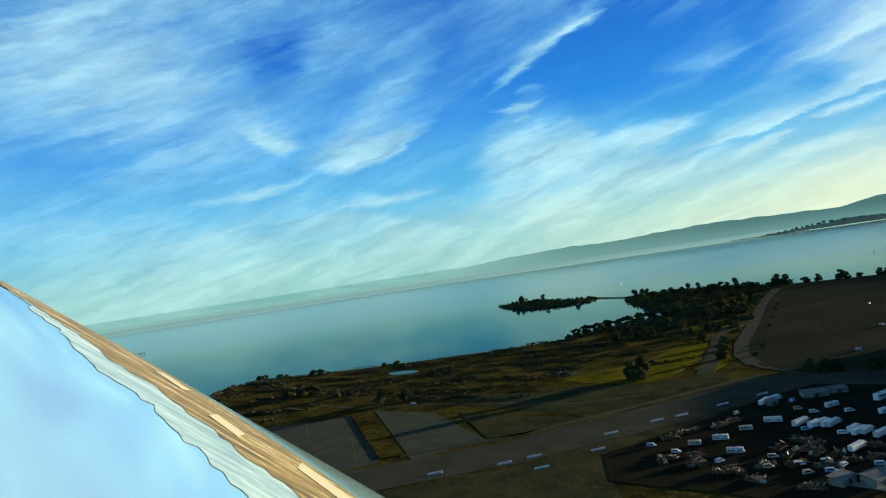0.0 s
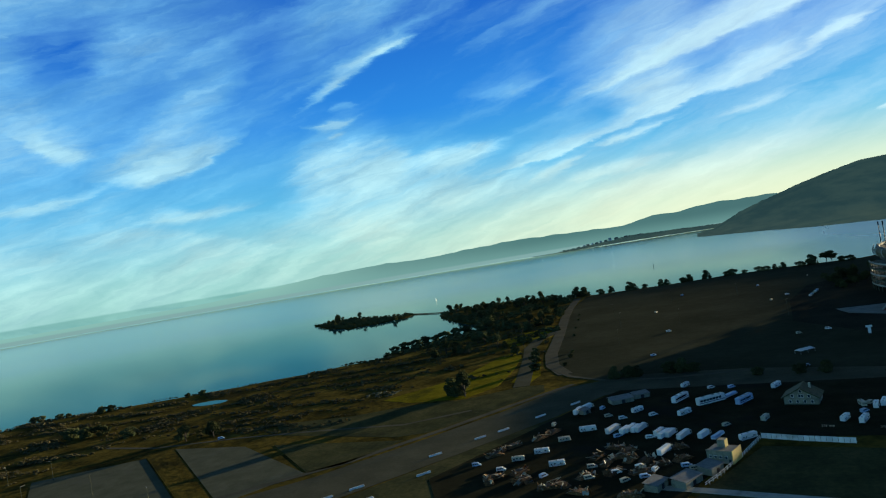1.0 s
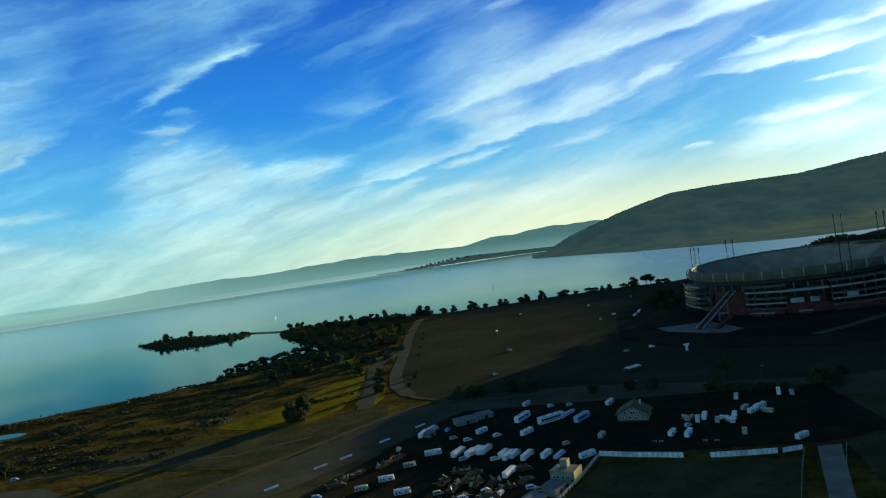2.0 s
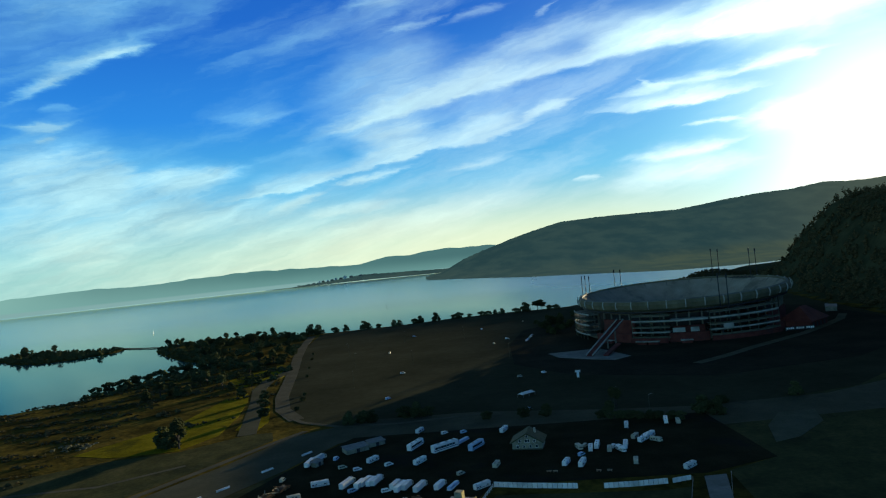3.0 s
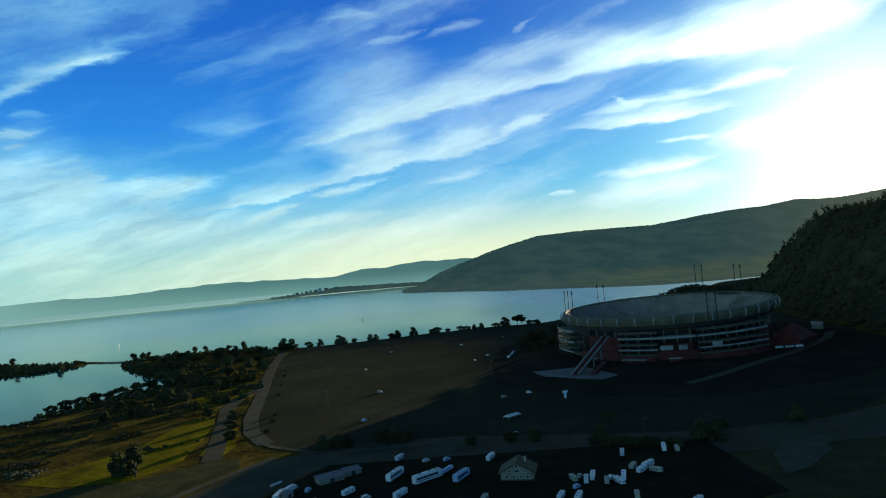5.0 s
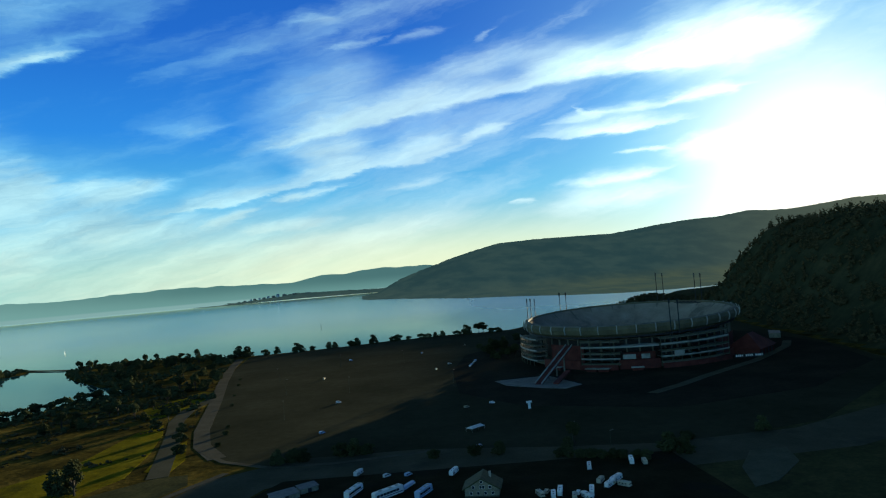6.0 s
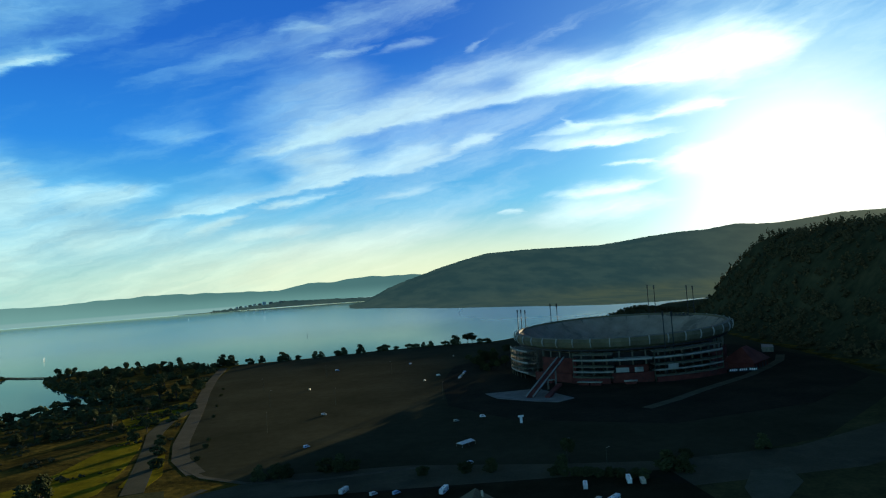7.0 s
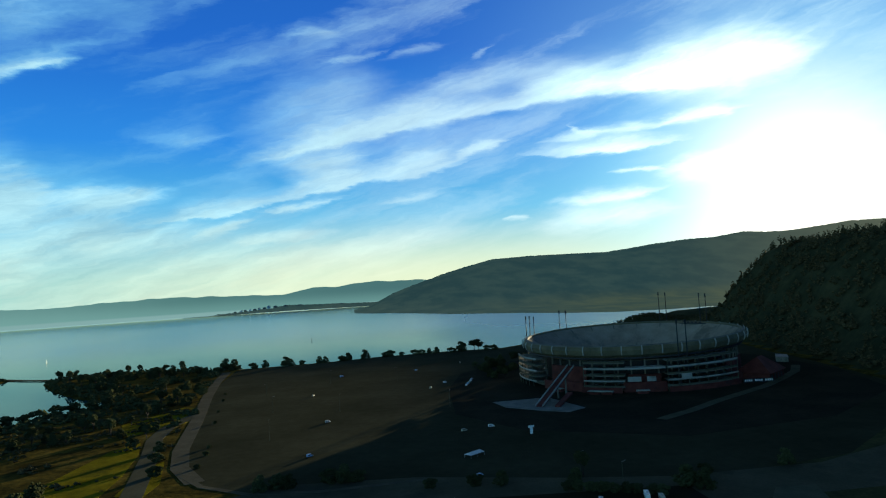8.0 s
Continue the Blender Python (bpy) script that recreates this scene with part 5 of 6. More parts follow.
house_wall_mat = material("weathered_cream_boards", [(0.2, 0.19, 0.13), (0.27, 0.255, 0.18), (0.33, 0.31, 0.22)], 0.4, 0.8, fine=8.0, stain=(0.14, 0.13, 0.09))
for x, y, turn in ((-25.0, 387.4, 64), (10.1, 374.2, 58), (-7.6, 377.1, 38)):
    park_bus(x, y, turn)
for x, y, turn in ((3.0, 388.2, 58), (-4.0, 312.5, 66)):
    park_trailer(x, y, turn)
for x, y, turn in ((-48.1, 368.0, 54), (-21.3, 356.6, 56), (18.6, 338.0, 69), (-23.6, 421.3, 64), (28.5, 403.5, 64), (-81.2, 318.5, 20), (-89.1, 300.0, 15), (-71.4, 334.8, 14), (-99.0, 289.6, 16), (-76.7, 280.3, 18), (9.5, 308.6, 38), (64.3, 353.7, -80), (69.6, 349.5, 76), (73.9, 353.5, 72), (78.6, 345.1, 74), (84.0, 343.1, -75), (88.1, 349.2, 72), (97.0, 363.0, 54), (99.4, 356.1, 44), (104.7, 362.3, 42), (105.8, 353.6, -50), (98.8, 386.6, 74), (122.5, 388.3, 75), (128.2, 384.2, 78), (53.1, 330.4, 64), (60.5, 327.0, 66), (85.8, 322.3, 75), (107.1, 307.8, 38)):
    park_camper(x, y, turn)
for x, y, turn in ((-38.3, 358.0, 40), (-70.3, 379.2, 75), (-94.0, 349.3, 85), (-7.8, 411.7, 40), (4.0, 409.6, 42), (0.1, 331.2, 45), (-36.3, 316.5, 20), (-53.2, 321.3, 40), (68.2, 356.8, 60), (81.9, 350.4, 62), (63.2, 342.2, 45), (-63.9, 361.0, 30), (-54.9, 354.8, 25), (-16.9, 273.5, 20), (-13.2, 270.0, 15), (-37.0, 274.1, 40), (-119.8, 284.1, 21), (-59.0, 276.1, 20), (-46.7, 267.8, 27), (-33.5, 261.6, 26), (-41.6, 257.6, 49), (-104, 276.0, 20), (-80, 266.0, 60), (-58, 262.0, 30), (-30, 270.0, 70)):
    park_van(x, y, turn)
for x, y, turn in ((-56.8, 330.5, 69), (-49.8, 327.5, 71), (-47.4, 330.6, 68), (-44.3, 329.6, 70), (-42.0, 330.8, 72), (-31.8, 321.4, 69), (-28.9, 317.9, 67), (-26.1, 318.9, 70), (-19.7, 315.3, 68), (-10.1, 314.3, 66), (-27.3, 293.0, 69), (-79.8, 381.2, 66), (-84.0, 373.2, 80)):
    park_truck(x, y, turn)
for x, y, turn in ((-113.8, 305.7, 74), (-59.0, 291.1, 65), (-42.5, 285.5, 70), (-35.0, 283.0, 65), (-28.2, 276.9, 31), (-93.9, 273.1, 59), (-48.0, 268.8, 63), (-19.1, 284.1, 48)):
    park_junk(x, y, turn)
for x, y, turn in ((-108.6, 313.8, 55), (-96.9, 325.4, 60), (-91.5, 335.3, 66), (-115.1, 299.7, 40), (-48.3, 289.0, 20), (-53.2, 281.4, 75), (-37.1, 269.4, 50), (-105.2, 266.5, 30), (-89.1, 261.3, 65), (-74.6, 252.6, 20), (-59.9, 265.0, 50), (-45.3, 298.2, 45)):
    park_junk(x, y, turn)
for x, y in ((-35, 268), (-88, 262), (-70, 255), (-106, 262), (-22, 300), (-52, 303), (-38, 242), (-60, 246)):
    park_junk(x, y, 40 + x)
# scattered cars and vans on the empty car park
for x, y, turn in ((-49, 955, 30), (-73, 806, 80), (-48, 651, 10), (-53, 535, 40), (53, 797, 70), (72, 830, 20), (48, 961, 60), (58, 573, 30), (80, 580, 0), (50, 452, 45), (113, 1009, 85), (92, 795, 60), (95, 806, 60), (98, 815, 60), (101, 826, 60), (104, 838, 60)):
    park_van(x, y, turn, 0.14)
for x, y, turn in ((305, 669, 30), (312, 673, 30), (-356, 365, 40)):
    park_van(x, y, turn, 0.22)


# ---------------------------------------------------------------- buildings and fences of the yard
def hole_windows(owner, cells, y, w, h):
    for x, z in cells:
        fr = part("window", box(bmesh.new(), x - w / 2 - 0.15, x + w / 2 + 0.15, y - 0.12, y - 0.02, z - 0.15, z + h + 0.15), white_mat, owner)
        part("pane", box(bmesh.new(), x - w / 2, x + w / 2, y - 0.16, y - 0.125, z, z + h), glass_mat, fr)


house = empty("house", pose(39, 368, 0.24, 0, 0, -14) @ Matrix.Scale(0.88, 4), "cream gabled house with an olive roof", "house")
gable = bmesh.new()
vs = [gable.verts.new((x, y, z)) for y in (-6, 9) for x, z in ((-9.5, 0), (9.5, 0), (9.5, 4.2), (0, 9.6), (-9.5, 4.2))]
gable.faces.new(vs[:5])
gable.faces.new(vs[5:][::-1])
for i in range(5):
    gable.faces.new((vs[i], vs[5 + i], vs[5 + (i + 1) % 5], vs[(i + 1) % 5]))
bmesh.ops.recalc_face_normals(gable, faces=gable.faces)
part("wall", gable, house_wall_mat, house, "cream painted wall")
for s in (-1, 1):
    slope = bmesh.new()
    q = [(s * 10.6, 3.75), (0, 9.85), (0, 10.25), (s * 10.9, 4.1)]
    va = [slope.verts.new((x, y, z)) for y in (-7.2, 10) for x, z in q]
    for fc in ((0, 1, 2, 3), (7, 6, 5, 4), (0, 4, 5, 1), (1, 5, 6, 2), (2, 6, 7, 3), (3, 7, 4, 0)):
        slope.faces.new([va[i] for i in fc])
    bmesh.ops.recalc_face_normals(slope, faces=slope.faces)
    roof = part("roof_slope", slope, olive_mat, house, "olive shingled roof slope")
    part("barge_board", box(bmesh.new(), 0, 12.2, -7.45, -7.22, -0.45, 0.15, Matrix.Translation((0, 0, 10.1)) @ Matrix.Scale(s, 4, (1, 0, 0)) @ Matrix.Rotation(radians(29.5), 4, "Y")), olive_mat, roof)
hole_windows(house, [(-6, 1.0), (-2, 1.0), (2, 1.0), (6, 1.0), (-4.6, 4.3), (-0.6, 4.3), (0.9, 4.3), (4.6, 4.3), (0, 7.2)], -6, 1.3, 1.5)
part("porch", box(bmesh.new(), -9.5, 9.5, -7.4, -6.1, 0, 0.35), concrete_mat, house)
part("chimney", box(bmesh.new(), 3.5, 4.7, 3, 4.2, 6, 10.8), cream_mat, house)

depot = empty("depot_building", pose(-1, 281, 0.24, 0, 0, -22) @ Matrix.Scale(0.86, 4), "pale depot building, its sunlit side painted yellow", "building")
part("wall", box(bmesh.new(), -7, 6, -5.5, 5.5, 0, 6), house_wall_mat, depot)
# warm sunlight is put into the yellow of the right-hand faces
part("end_wall", box(bmesh.new(), 6.02, 6.4, -5.8, 5.8, 0, 6.6), yellow_mat, depot, "yellow end wall, sunlight put into its colour")
part("parapet", box(bmesh.new(), -7.2, 6, -5.7, -5.2, 6, 6.6), house_wall_mat, depot)
part("flat_roof", box(bmesh.new(), -6.9, 5.9, -5.1, 5.4, 6.0, 6.15), roof_mat, depot)
part("stair_tower", box(bmesh.new(), -3.4, 0.4, 0.6, 4.4, 6.1, 10.0), house_wall_mat, depot)
part("tower_face", box(bmesh.new(), 0.42, 0.6, 0.6, 4.4, 6.2, 10.0), yellow_mat, depot, "yellow tower face, sunlight put into its colour")
hole_windows(depot, [(-5, 2.6), (-2.5, 2.6), (0, 2.6), (3, 2.6)], -5.5, 1.2, 1.2)
part("door", box(bmesh.new(), 4.2, 5.4, -5.62, -5.5, 0, 2.3), steel_mat, depot)


def shed(x, y, turn, lx, ly, h, label):
    s = empty("shed", pose(x, y, 0.24, 0, 0, turn), label, "shed", "low sheds in the yard")
    part("wall", box(bmesh.new(), -lx, lx, -ly, ly, 0, h), house_wall_mat, s)
    rb = bmesh.new()
    vv = [rb.verts.new(p) for p in ((-lx - .4, -ly - .4, h), (lx + .4, -ly - .4, h), (lx + .4, ly + .4, h + 0.9), (-lx - .4, ly + .4, h + 0.9), (-lx - .4, -ly - .4, h + .2), (lx + .4, -ly - .4, h + .2), (lx + .4, ly + .4, h + 1.1), (-lx - .4, ly + .4, h + 1.1))]
    for fc in ((3, 2, 1, 0), (4, 5, 6, 7), (0, 1, 5, 4), (1, 2, 6, 5), (2, 3, 7, 6), (3, 0, 4, 7)):
        rb.faces.new([vv[i] for i in fc])
    part("roof", rb, roof_mat, s, "grey sheet roof")
    part("door", box(bmesh.new(), -1, 1, -ly - 0.06, -ly - 0.01, 0, min(2.2, h - 0.1)), steel_mat, s)


shed(-7, 267, 60, 4.5, 3.5, 2.8, "low grey-roofed shed beside the fence")
shed(-16, 254, 60, 6, 3.5, 2.8, "low grey-roofed shed beside the fence")
shed(-28, 250, 70, 5, 3, 2.6, "low grey-roofed shed beside the fence")
shed(-61, 394, 30, 7, 4, 2.4, "low grey flat shed at the yard's edge")
shed(-50, 403, 30, 5, 3, 2.4, "low grey flat shed at the yard's edge")
shed(-80, 372, 60, 3, 2, 2.2, "low grey flat shed at the yard's edge")
shed(460, 800, 60, 14, 6, 5, "long pale low building below the hill")


def fence(name, line, gap, tall, panel_mat, label, group="", rails=True):
    fc = empty(name, pose(*line[0], 0.2), label, "fence", group)
    o = Vector(line[0])
    for a, b in zip(line, line[1:]):
        a, b = Vector(a) - o, Vector(b) - o
        n_ = max(1, int((b - a).length / gap))
        ang_ = math.atan2((b - a).y, (b - a).x)
        for i in range(n_):
            p = a.lerp(b, (i + 0.5) / n_)
            m_ = Matrix.Translation((*p, 0)) @ Matrix.Rotation(ang_, 4, "Z")
            w_ = (b - a).length / n_
            if rails:
                part("rail", box(bmesh.new(), -w_ / 2, w_ / 2, -0.05, 0.05, tall - 0.2, tall - 0.02, m_), panel_mat, fc)
                part("rail", box(bmesh.new(), -w_ / 2, w_ / 2, -0.05, 0.05, tall * 0.45, tall * 0.45 + 0.16, m_), panel_mat, fc)
                part("post", box(bmesh.new(), -w_ / 2 - 0.12, -w_ / 2 + 0.12, -0.12, 0.12, 0, tall, m_), panel_mat, fc)
            else:
                part("panel", box(bmesh.new(), -w_ / 2 + 0.09, w_ / 2 - 0.09, -0.12, 0.12, 0.1, tall, m_), panel_mat, fc)
    return fc


fence("panel_fence", [(15, 309), (30, 303), (52, 296)], 2.1, 2.5, white_mat, "long white panel fence along the playing field", "white fences", False)
fence("panel_fence", [(63, 293), (76, 291.5), (91, 291)], 2.1, 2.5, white_mat, "long white panel fence along the playing field", "white fences", False)
fence("panel_fence", [(93, 291), (102, 293)], 2.1, 2.2, white_mat, "short white panel fence along the playing field", "white fences", False)
fence("rail_fence", [(14.5, 308), (6, 284), (-3, 262), (-9, 250)], 3.0, 1.8, white_mat, "white railing beside the depot building", "white fences")
fence("rail_fence", [(102, 291), (93, 268), (84, 243), (76, 220)], 6.0, 2.0, roof_mat, "thin grey railing beside the service road", "grey railings")
fence("rail_fence", [(120, 293), (109, 266), (99, 240), (90, 218)], 6.0, 2.0, roof_mat, "thin grey railing beside the service road", "grey railings")
# a flat pale strip, taken for a road rather than a channel
strip("concrete_strip", [(-26, 250), (-8, 246), (10, 241), (60, 228), (84, 222)], 5, pale_mat, 0.3, "pale blue concrete strip road beside the field", "channel")
for x, y in ((43, 322), (46, 321), (66, 316), (71, 315)):
    tb = empty("picnic_bench", pose(x, y, 0.24, 0, 0, -15), "pale picnic bench on dark asphalt", "bench", "picnic benches")
    part("top", box(bmesh.new(), -1.2, 1.2, -0.4, 0.4, 0.7, 0.78), timber_mat, tb)
    for s in (-1, 1):
        part("seat", box(bmesh.new(), -1.2, 1.2, s * 0.75 - 0.15, s * 0.75 + 0.15, 0.42, 0.48), timber_mat, tb)
        part("leg", box(bmesh.new(), s * 0.8 - 0.06, s * 0.8 + 0.06, -0.8, 0.8, 0, 0.42), timber_mat, tb)
        part("brace", box(bmesh.new(), s * 0.8 - 0.05, s * 0.8 + 0.05, -0.1, 0.1, 0.42, 0.7), timber_mat, tb)


# ---------------------------------------------------------------- road furniture
# raised white blocks added in place of flat painted lane marks
def barrier(x, y, turn, ln=8.0):
    b_ = empty("road_barrier", pose(x, y, 0.14, 0, 0, turn), "raised white block in place of a painted lane mark", "barrier", "white barriers along the road")
    part("base", side_profile(bmesh.new(), [(-ln / 2, 0), (ln / 2, 0), (ln / 2, 0.35), (-ln / 2, 0.35)], 0.55), paint_mat, b_)
    part("upper_wall", side_profile(bmesh.new(), [(-ln / 2, 0.35), (ln / 2, 0.35), (ln / 2 - 0.1, 0.9), (-ln / 2 + 0.1, 0.9)], 0.3), paint_mat, b_)


for x, y, turn in ((-217, 222, 48), (-186.5, 244.5, 50), (-176, 258, 50), (-152, 305, 52), (-135, 333, 52), (-124.5, 346, 53), (-91, 398, 55), (-162, 242, 50), (-146, 275, 50), (-108, 372, 54)):
    barrier(x, y, turn)


def lamp_post(x, y, tall, turn, label="tall pale grey lamp post", group="lamp posts"):
    lp = empty("lamp_post", pose(x, y, 0.1, 0, 0, turn), label, "lamp post", group)
    part("pole", tube(bmesh.new(), (0, 0, 0), (0, 0, tall), 0.16, 0.09, 8), concrete_mat, lp)
    part("arm", tube(bmesh.new(), (0, 0, tall - 0.2), (2.0, 0, tall + 0.25), 0.09, 0.07, 6), pale_mat, lp)
    part("lamp_head", box(bmesh.new(), 1.7, 2.7, -0.2, 0.2, tall + 0.12, tall + 0.36), roof_mat, lp)
    part("foot", tube(bmesh.new(), (0, 0, 0), (0, 0, 0.7), 0.4, 0.36, 8), concrete_mat, lp)


for x, y in ((-475, 234), (-472, 279), (-438, 288), (-364, 258), (-323, 205), (-400, 239), (-288, 231), (-389, 203)):
    lamp_post(x, y, 13, x * 7 % 360, "tall pale lamp post on the paving", "lamp posts on the paving")
for x, y in ((-89, 600), (-104, 724), (-40, 700), (20, 880), (-60, 900), (60, 680), (-124, 820)):
    lamp_post(x, y, 15, x * 7 % 360, "tall pale lamp post on the car park", "lamp posts on the car park")
for x, y, h_ in ((104.5, 436, 13), (124, 424, 9)):
    lamp_post(x, y, h_, 20, "tall grey lamp post among dark trees", "lamp posts by the camp site")

board = empty("sign_tower", pose(102, 541, 0.14, 0, 0, 10), "white upright sign board on the car park", "sign")
part("board", box(bmesh.new(), -1.0, 1.0, -0.25, 0.25, 1.2, 5.6), white_mat, board)
part("head_board", box(bmesh.new(), -2.2, 2.2, -0.3, 0.3, 5.6, 7.0), white_mat, board)
for s in (-0.7, 0.7):
    part("post", box(bmesh.new(), s - 0.12, s + 0.12, -0.12, 0.12, 0, 1.2), steel_mat, board)
tent = empty("white_canopy", pose(54, 497, 0.14, 0, 0, 38), "low white canopy standing on the car park", "canopy")
cv = bmesh.new()
vv = [cv.verts.new(p) for p in ((-6.5, -3, 2.3), (6.5, -3, 2.3), (6.5, 3, 2.3), (-6.5, 3, 2.3), (-5, 0, 3.6), (5, 0, 3.6))]
for fc in ((3, 2, 1, 0), (0, 1, 5, 4), (2, 3, 4, 5), (1, 2, 5), (3, 0, 4)):
    cv.faces.new([vv[i] for i in fc])
part("roof_sheet", cv, white_mat, tent)
for sx in (-6.2, 0, 6.2):
    for sy in (-2.8, 2.8):
        part("leg", tube(bmesh.new(), (sx, sy, 0), (sx, sy, 2.35), 0.1, n=6), pale_mat, tent)
# pale broken rubble in the grass
rub = bmesh.new()
rr = random.Random(5)
for i in range(60):
    x, y, s = rr.uniform(-290, -262), rr.uniform(466, 486), rr.uniform(0.3, 1.3)
    box(rub, x - s, x + s, y - s * 0.6, y + s * 0.6, 0.0, s * 0.6, None)
tagged(part("rubble", rub, concrete_mat), "pale broken concrete scattered in the grass", "rubble", kind="stuff")

# ---------------------------------------------------------------- on the water and far off
marker = empty("channel_marker", pose(-150, 1690, -1.4) @ Matrix.Scale(0.6, 4), "dark channel marker standing in the bay", "channel marker")
part("pile", tube(bmesh.new(), (0, 0, 0), (0, 0, 7), 0.9, 0.7, 8), steel_mat, marker)
part("cage", tube(bmesh.new(), (0, 0, 7), (0, 0, 9.5), 1.9, 1.2, 8), steel_mat, marker)
part("lamp", tube(bmesh.new(), (0, 0, 9.5), (0, 0, 10.8), 0.5, 0.3, 8), rust_mat, marker)
for x, y in ((-688, 1569), (-905, 3600)):
    boat = empty("sailing_boat", pose(x, y, -1.3, 0, 0, 100) @ Matrix.Scale(0.7, 4), "small white sailing boat on calm water", "boat", "boats on the bay")
    hull = bmesh.new()
    rings = []
    for t_, w_, lo in ((-5, 1.2, 0.1), (-2, 1.7, -0.3), (2, 1.5, -0.3), (4.5, 0.6, 0.0), (6, 0.05, 0.7)):
        rings.append([hull.verts.new(p) for p in ((t_, -w_, 1.2), (t_, -w_ * 0.6, lo), (t_, w_ * 0.6, lo), (t_, w_, 1.2))])
    for a_, b_ in zip(rings, rings[1:]):
        for i in range(4):
            hull.faces.new((a_[i], b_[i], b_[(i + 1) % 4], a_[(i + 1) % 4]))
    hull.faces.new(rings[0])
    bmesh.ops.recalc_face_normals(hull, faces=hull.faces)
    part("hull", hull, white_mat, boat)
    part("mast", tube(bmesh.new(), (0.5, 0, 1.1), (0.5, 0, 12), 0.12, 0.06, 6), white_mat, boat)
    sail = bmesh.new()
    sv = [sail.verts.new(p) for p in ((0.3, -0.05, 2), (-4.6, 0.2, 2.2), (0.3, -0.05, 11.5), (0.3, 0.05, 2), (-4.6, 0.3, 2.2), (0.3, 0.05, 11.5))]
    for fc in ((0, 1, 2), (5, 4, 3), (0, 3, 4, 1), (1, 4, 5, 2), (2, 5, 3, 0)):
        sail.faces.new([sv[i] for i in fc])
    part("sail", sail, white_mat, boat)
pier = empty("long_pier", pose(-2030, 710, -1.3, 0, 0, 41), "low brown timber pier far out in the bay", "pier")
for i in range(9):
    x0 = i * 32.0
    part("deck", box(bmesh.new(), x0, x0 + (28 if i % 3 == 2 else 31.5), -3, 3, 3.2, 4.4), rust_mat, pier)
    for s in (4, 16, 27):
        part("pile", tube(bmesh.new(), (x0 + s, 0, 0), (x0 + s, 0, 3.3), 0.9, n=6), bark_mat, pier)

OUT = 1.155          # the far point lies this much further out than its plan below
POINT = [(-1080, 1), (-1000, 5), (-820, 8), (-740, 14), (-600, 27), (-460, 33), (-330, 30), (-180, 24), (0, 18), (160, 14)]


def point_z(x, s):
    """Height of the far point: x along it, s from its front shore to its back."""
    return -1.6 + lerp(x, POINT) * math.sin(min(1.0, 0.06 + s) * 3.05) * (1 + 0.25 * noise.noise(Vector((x * 0.013, s * 2, 0)))) + 3 * min(1, s * 8)


def point_front(x):
    return 4050 + 14 * noise.noise(Vector((x * 0.008, 3.3, 0))) + (0 if x > -960 else (-960 - x) * 0.1)


co, faces = [], []
for i in range(63):
    x = -1080 + 20 * i
    for j in range(9):
        co.append((OUT * x, OUT * (point_front(x) + 90 * j / 8), point_z(x, j / 8)))
for i in range(62):
    for j in range(8):
        q = i * 9 + j
        faces.append((q, q + 9, q + 10, q + 1))
# shares the mountain's painted haze glow
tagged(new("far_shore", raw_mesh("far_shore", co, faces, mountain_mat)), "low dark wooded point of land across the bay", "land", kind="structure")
far_rng = random.Random(3)
for i, (x, w_, h_) in enumerate(((-790, 16, 9), (-755, 14, 11), (-735, 18, 12), (-705, 14, 14), (-680, 22, 12), (-655, 14, 13), (-622, 20, 12), (-598, 22, 20), (-560, 25, 14), (-500, 30, 12), (-420, 36, 10), (-180, 40, 8), (-90, 30, 8))):
    s_ = 0.32 + 0.06 * (i % 3)
    fb = empty("far_building", pose(OUT * x, OUT * (point_front(x) + 90 * s_), point_z(x, s_) - 1.5, 0, 0, far_rng.uniform(-15, 15)), "pale block of offices far across the bay", "building", "offices across the bay")
    part("block", box(bmesh.new(), -w_ / 2, w_ / 2, -8, 8, 0, h_), white_mat if i in (1, 3, 5, 7) else roof_mat, fb)
    part("roof_house", box(bmesh.new(), -w_ / 5, w_ / 5, -4, 4, h_, h_ + 2), roof_mat, fb)
    for z in range(1, int(h_ // 4)):
        part("window_band", box(bmesh.new(), -w_ / 2 + 1, w_ / 2 - 1, -8.2, -8.02, 4 * z, 4 * z + 1.8), glass_mat, fb)
v, f = [], []
for i in range(1300):
    x = far_rng.uniform(-900, 150)
    s_ = far_rng.uniform(0.02, 0.6)
    if x < -560 and s_ > 0.22:
        continue
    r_ = far_rng.uniform(3.5, 7.5)
    clump(v, f, (OUT * x, OUT * (point_front(x) + 90 * s_), point_z(x, s_) + r_ * 0.5), r_, far_rng)
# these trees glow with the same painted haze
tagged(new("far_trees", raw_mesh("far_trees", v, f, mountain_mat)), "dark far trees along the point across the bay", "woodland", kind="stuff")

# ---------------------------------------------------------------- polished cowl of the aircraft, beside the first viewpoint
mirror_mat = bpy.data.materials.new("sky_tinted_aluminium")
mirror_mat.use_nodes = True
k = Graph(mirror_mat.node_tree)
b = mirror_mat.node_tree.nodes["Principled BSDF"]
# the bright sky's reflection is partly put into this cyan base colour
b.inputs["Base Color"].default_value, b.inputs["Metallic"].default_value, b.inputs["Roughness"].default_value = (0.52, 0.86, 0.98, 1), 0.6, 0.08
bp = k.put("ShaderNodeBump")
bp.inputs["Strength"].default_value, bp.inputs["Distance"].default_value = 0.05, 0.01
k.link(k.noise(k.put("ShaderNodeTexCoord").outputs["Object"], 4.0, 3.0, 0.5), bp.inputs["Height"])
k.link(bp.outputs[0], b.inputs["Normal"])
p1, p2, away_n = Vector((24.3, -51.629, 108.867)), Vector((24.909, -51.131, 108.251)), Vector((-0.261, -0.6086, -0.7494))
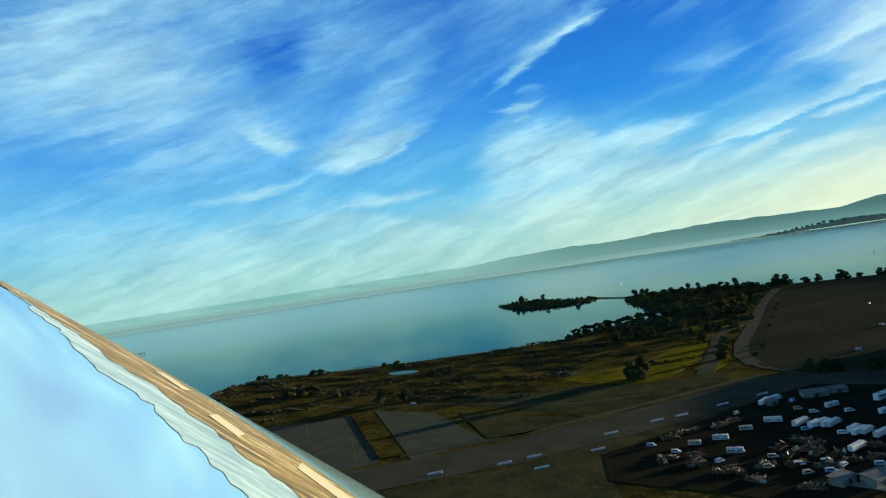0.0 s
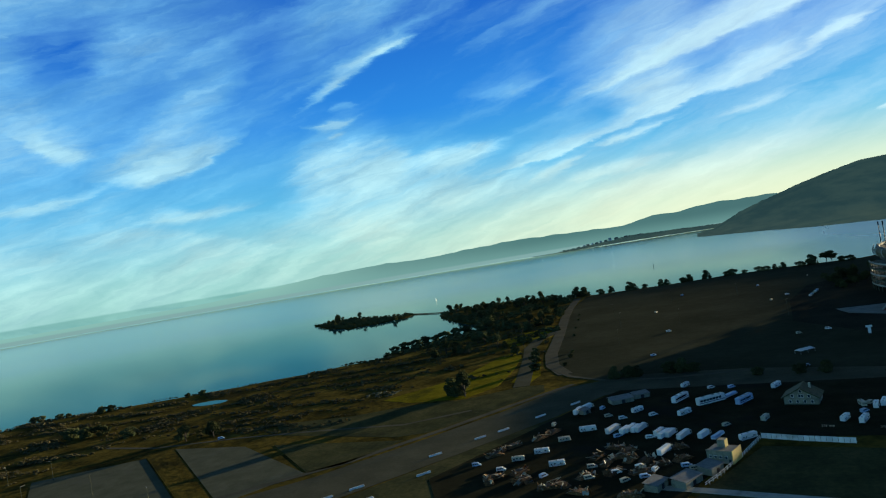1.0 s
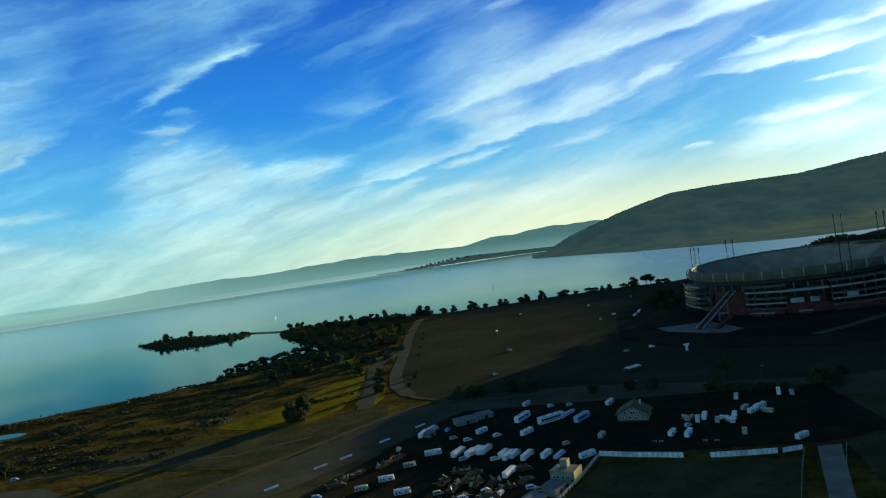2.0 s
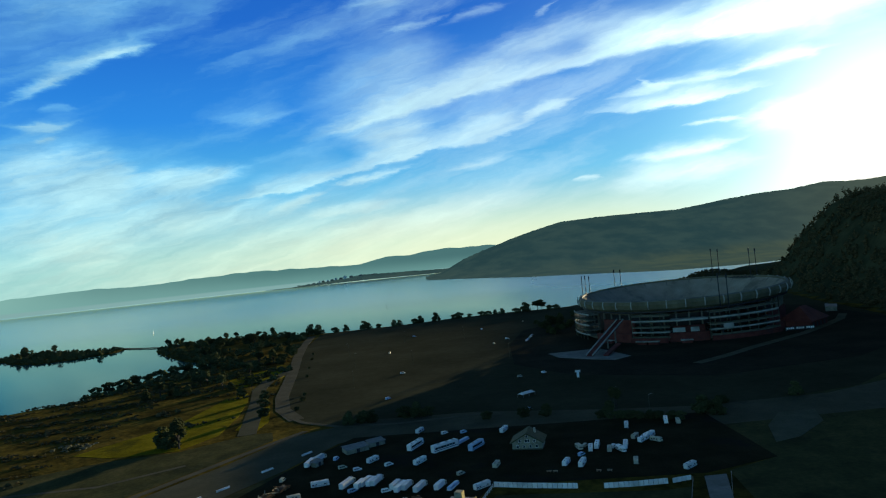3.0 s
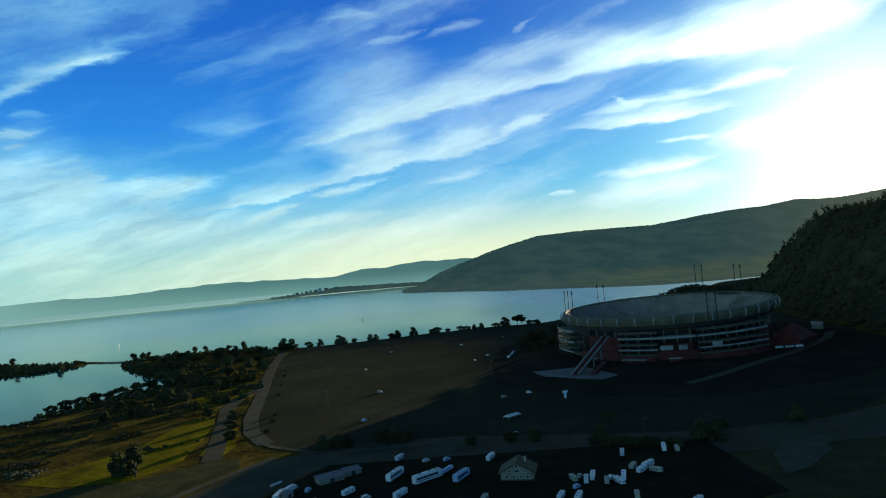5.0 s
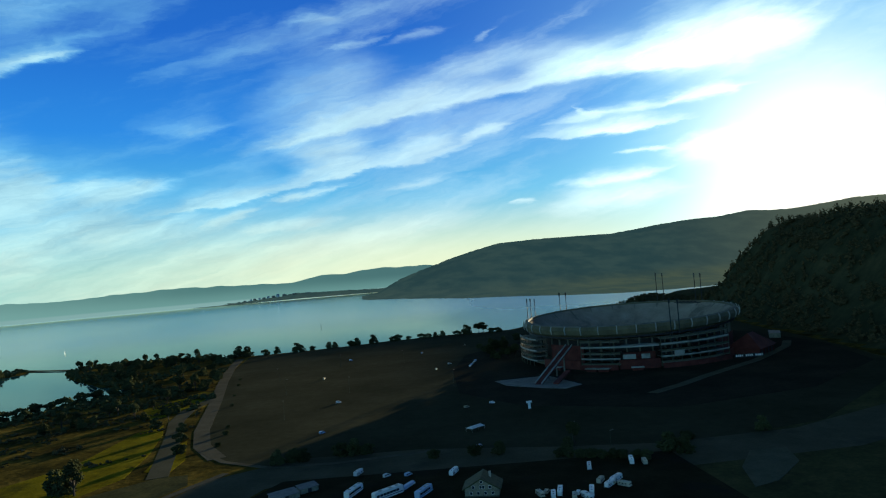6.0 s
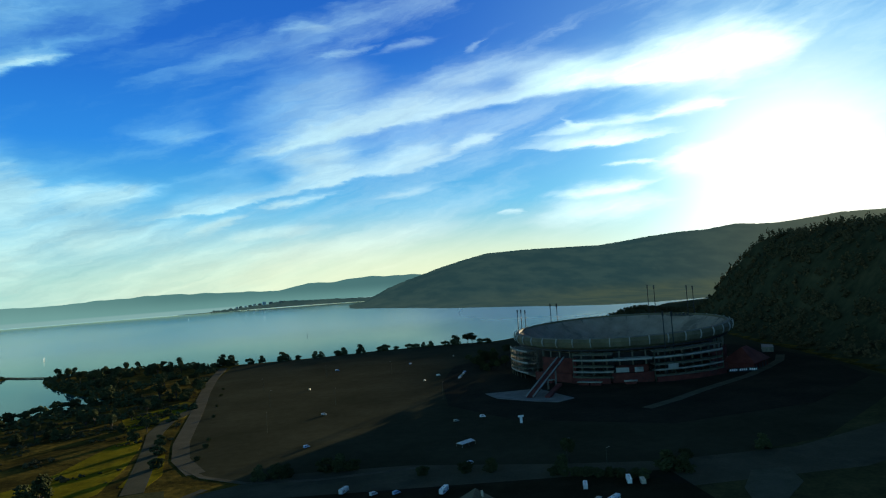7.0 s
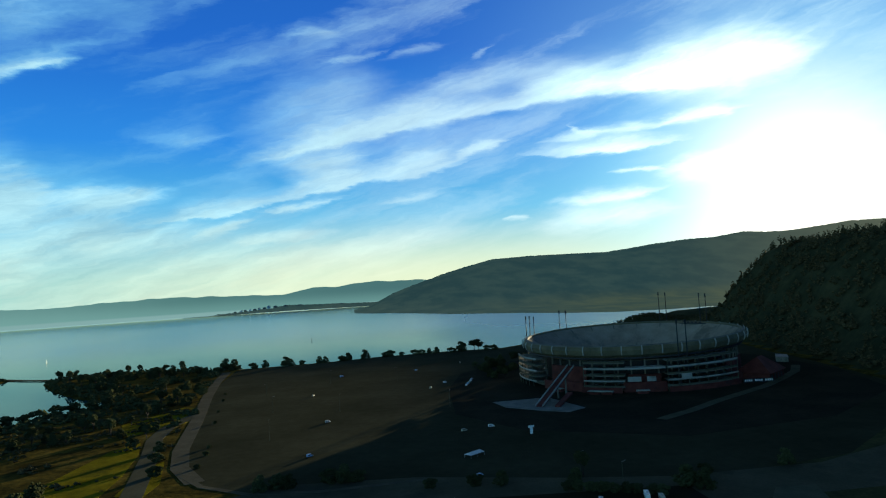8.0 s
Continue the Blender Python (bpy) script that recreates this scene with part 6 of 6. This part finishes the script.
RAD, SHEET = 4.5, 0.03
axis = (p2 - p1).normalized()
touch = (p1 + p2) / 2
side = axis.cross(away_n).normalized()          # across the sheet, away from the viewpoint
if side.dot(touch - Vector((26.0, -52.2, 108.74))) < 0:
    side = -side
frame_m = Matrix((side, axis, -away_n)).transposed().to_4x4()
cowl = empty("aircraft_cowl", Matrix.Translation(touch) @ frame_m, "polished metal aircraft cowl with painted reflections of sky and land", "aircraft cowl")
skin = bmesh.new()
rows_ = []
for i in range(41):
    a_ = radians(-17 + 26 * i / 40)
    rows_.append([skin.verts.new(((RAD - h_) * math.sin(a_), -1.1 + 2.2 * j / 30, (RAD - h_) * math.cos(a_) - RAD - 0.012 * (1.1 - 2.2 * j / 30) ** 2))
                  for h_ in (0, SHEET) for j in (range(31) if h_ == 0 else range(30, -1, -1))])
for a_, b_ in zip(rows_, rows_[1:]):
    for j in range(62):
        skin.faces.new((a_[j], b_[j], b_[(j + 1) % 62], a_[(j + 1) % 62])).smooth = j < 30
skin.faces.new(rows_[0])
skin.faces.new(rows_[-1][::-1])
bmesh.ops.recalc_face_normals(skin, faces=skin.faces)
part("skin", skin, mirror_mat, cowl)
for y in (-0.9, -0.3, 0.3, 0.9):
    part("stiffener", box(bmesh.new(), -1.2, 0.6, y - 0.02, y + 0.02, -0.35, -0.2), steel_mat, cowl)
# the land mirrored along the cowl's edge is painted in as brown and gold
land_reflect_mat = material("painted_land_reflection", [(0.035, 0.028, 0.010), (0.15, 0.105, 0.028), (0.30, 0.21, 0.065), (0.75, 0.66, 0.42)], 22.0, 0.5, fine=6.0, stretch=(2.6, 0.35, 1.0))
shore_reflect_mat = material("painted_shore_reflection", [(0.16, 0.27, 0.32), (0.30, 0.45, 0.52), (0.55, 0.66, 0.68)], 18.0, 0.4, fine=5.0, stretch=(2.2, 0.4, 1.0))
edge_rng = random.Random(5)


def on_cowl(degrees_, y, lift):
    a_ = radians(degrees_)
    return ((RAD + lift) * math.sin(a_), y, (RAD + lift) * math.cos(a_) - RAD - 0.012 * (1.1 - (y + 1.1)) ** 2)


def reflected_band(inner, outer, ragged, lift):
    """A ragged strip of painted reflection along the cowl between two offsets from its crown, in degrees."""
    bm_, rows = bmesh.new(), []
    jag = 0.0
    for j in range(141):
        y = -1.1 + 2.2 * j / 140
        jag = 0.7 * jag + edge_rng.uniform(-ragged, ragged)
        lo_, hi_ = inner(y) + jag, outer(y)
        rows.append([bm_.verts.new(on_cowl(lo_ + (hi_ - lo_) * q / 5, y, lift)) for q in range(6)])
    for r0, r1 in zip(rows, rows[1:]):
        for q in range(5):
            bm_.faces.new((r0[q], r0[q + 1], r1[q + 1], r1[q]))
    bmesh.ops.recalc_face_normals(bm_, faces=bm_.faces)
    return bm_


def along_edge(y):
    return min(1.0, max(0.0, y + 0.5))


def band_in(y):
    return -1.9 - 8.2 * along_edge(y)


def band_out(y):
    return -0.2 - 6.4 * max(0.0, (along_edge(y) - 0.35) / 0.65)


part("reflected_band", reflected_band(band_in, band_out, 0.22, 0.0014), land_reflect_mat, cowl, "painted reflection of the land along the cowl's edge")
# mirrored shore and water, painted as a grey-blue strip
part("shore_band", reflected_band(lambda y: band_in(y) - 1.7 * along_edge(y) - 0.2, lambda y: band_in(y) + 0.4, 0.3, 0.0007), shore_reflect_mat, cowl, "painted reflection of the shore inside the land band")
# bright spots of the mirrored land, added as thin pale plates
for y0, y1, d0, d1 in ((0.30, 0.43, -0.45, -0.18), (-0.02, 0.05, -0.5, -0.3), (0.14, 0.20, -0.75, -0.55), (0.50, 0.60, -0.30, -0.12)):
    plate = bmesh.new()
    vs = [plate.verts.new(on_cowl(band_out(y) + (band_in(y) - band_out(y)) * -d, y, lift)) for lift in (0.0012, 0.0026) for y, d in ((y0, d0), (y1, d0), (y1, d1), (y0, d1))]
    for fc in ((3, 2, 1, 0), (4, 5, 6, 7), (0, 1, 5, 4), (1, 2, 6, 5), (2, 3, 7, 6), (3, 0, 4, 7)):
        plate.faces.new([vs[i] for i in fc])
    bmesh.ops.recalc_face_normals(plate, faces=plate.faces)
    part("patch", plate, cream_mat, cowl, "pale patch of the painted land reflection")
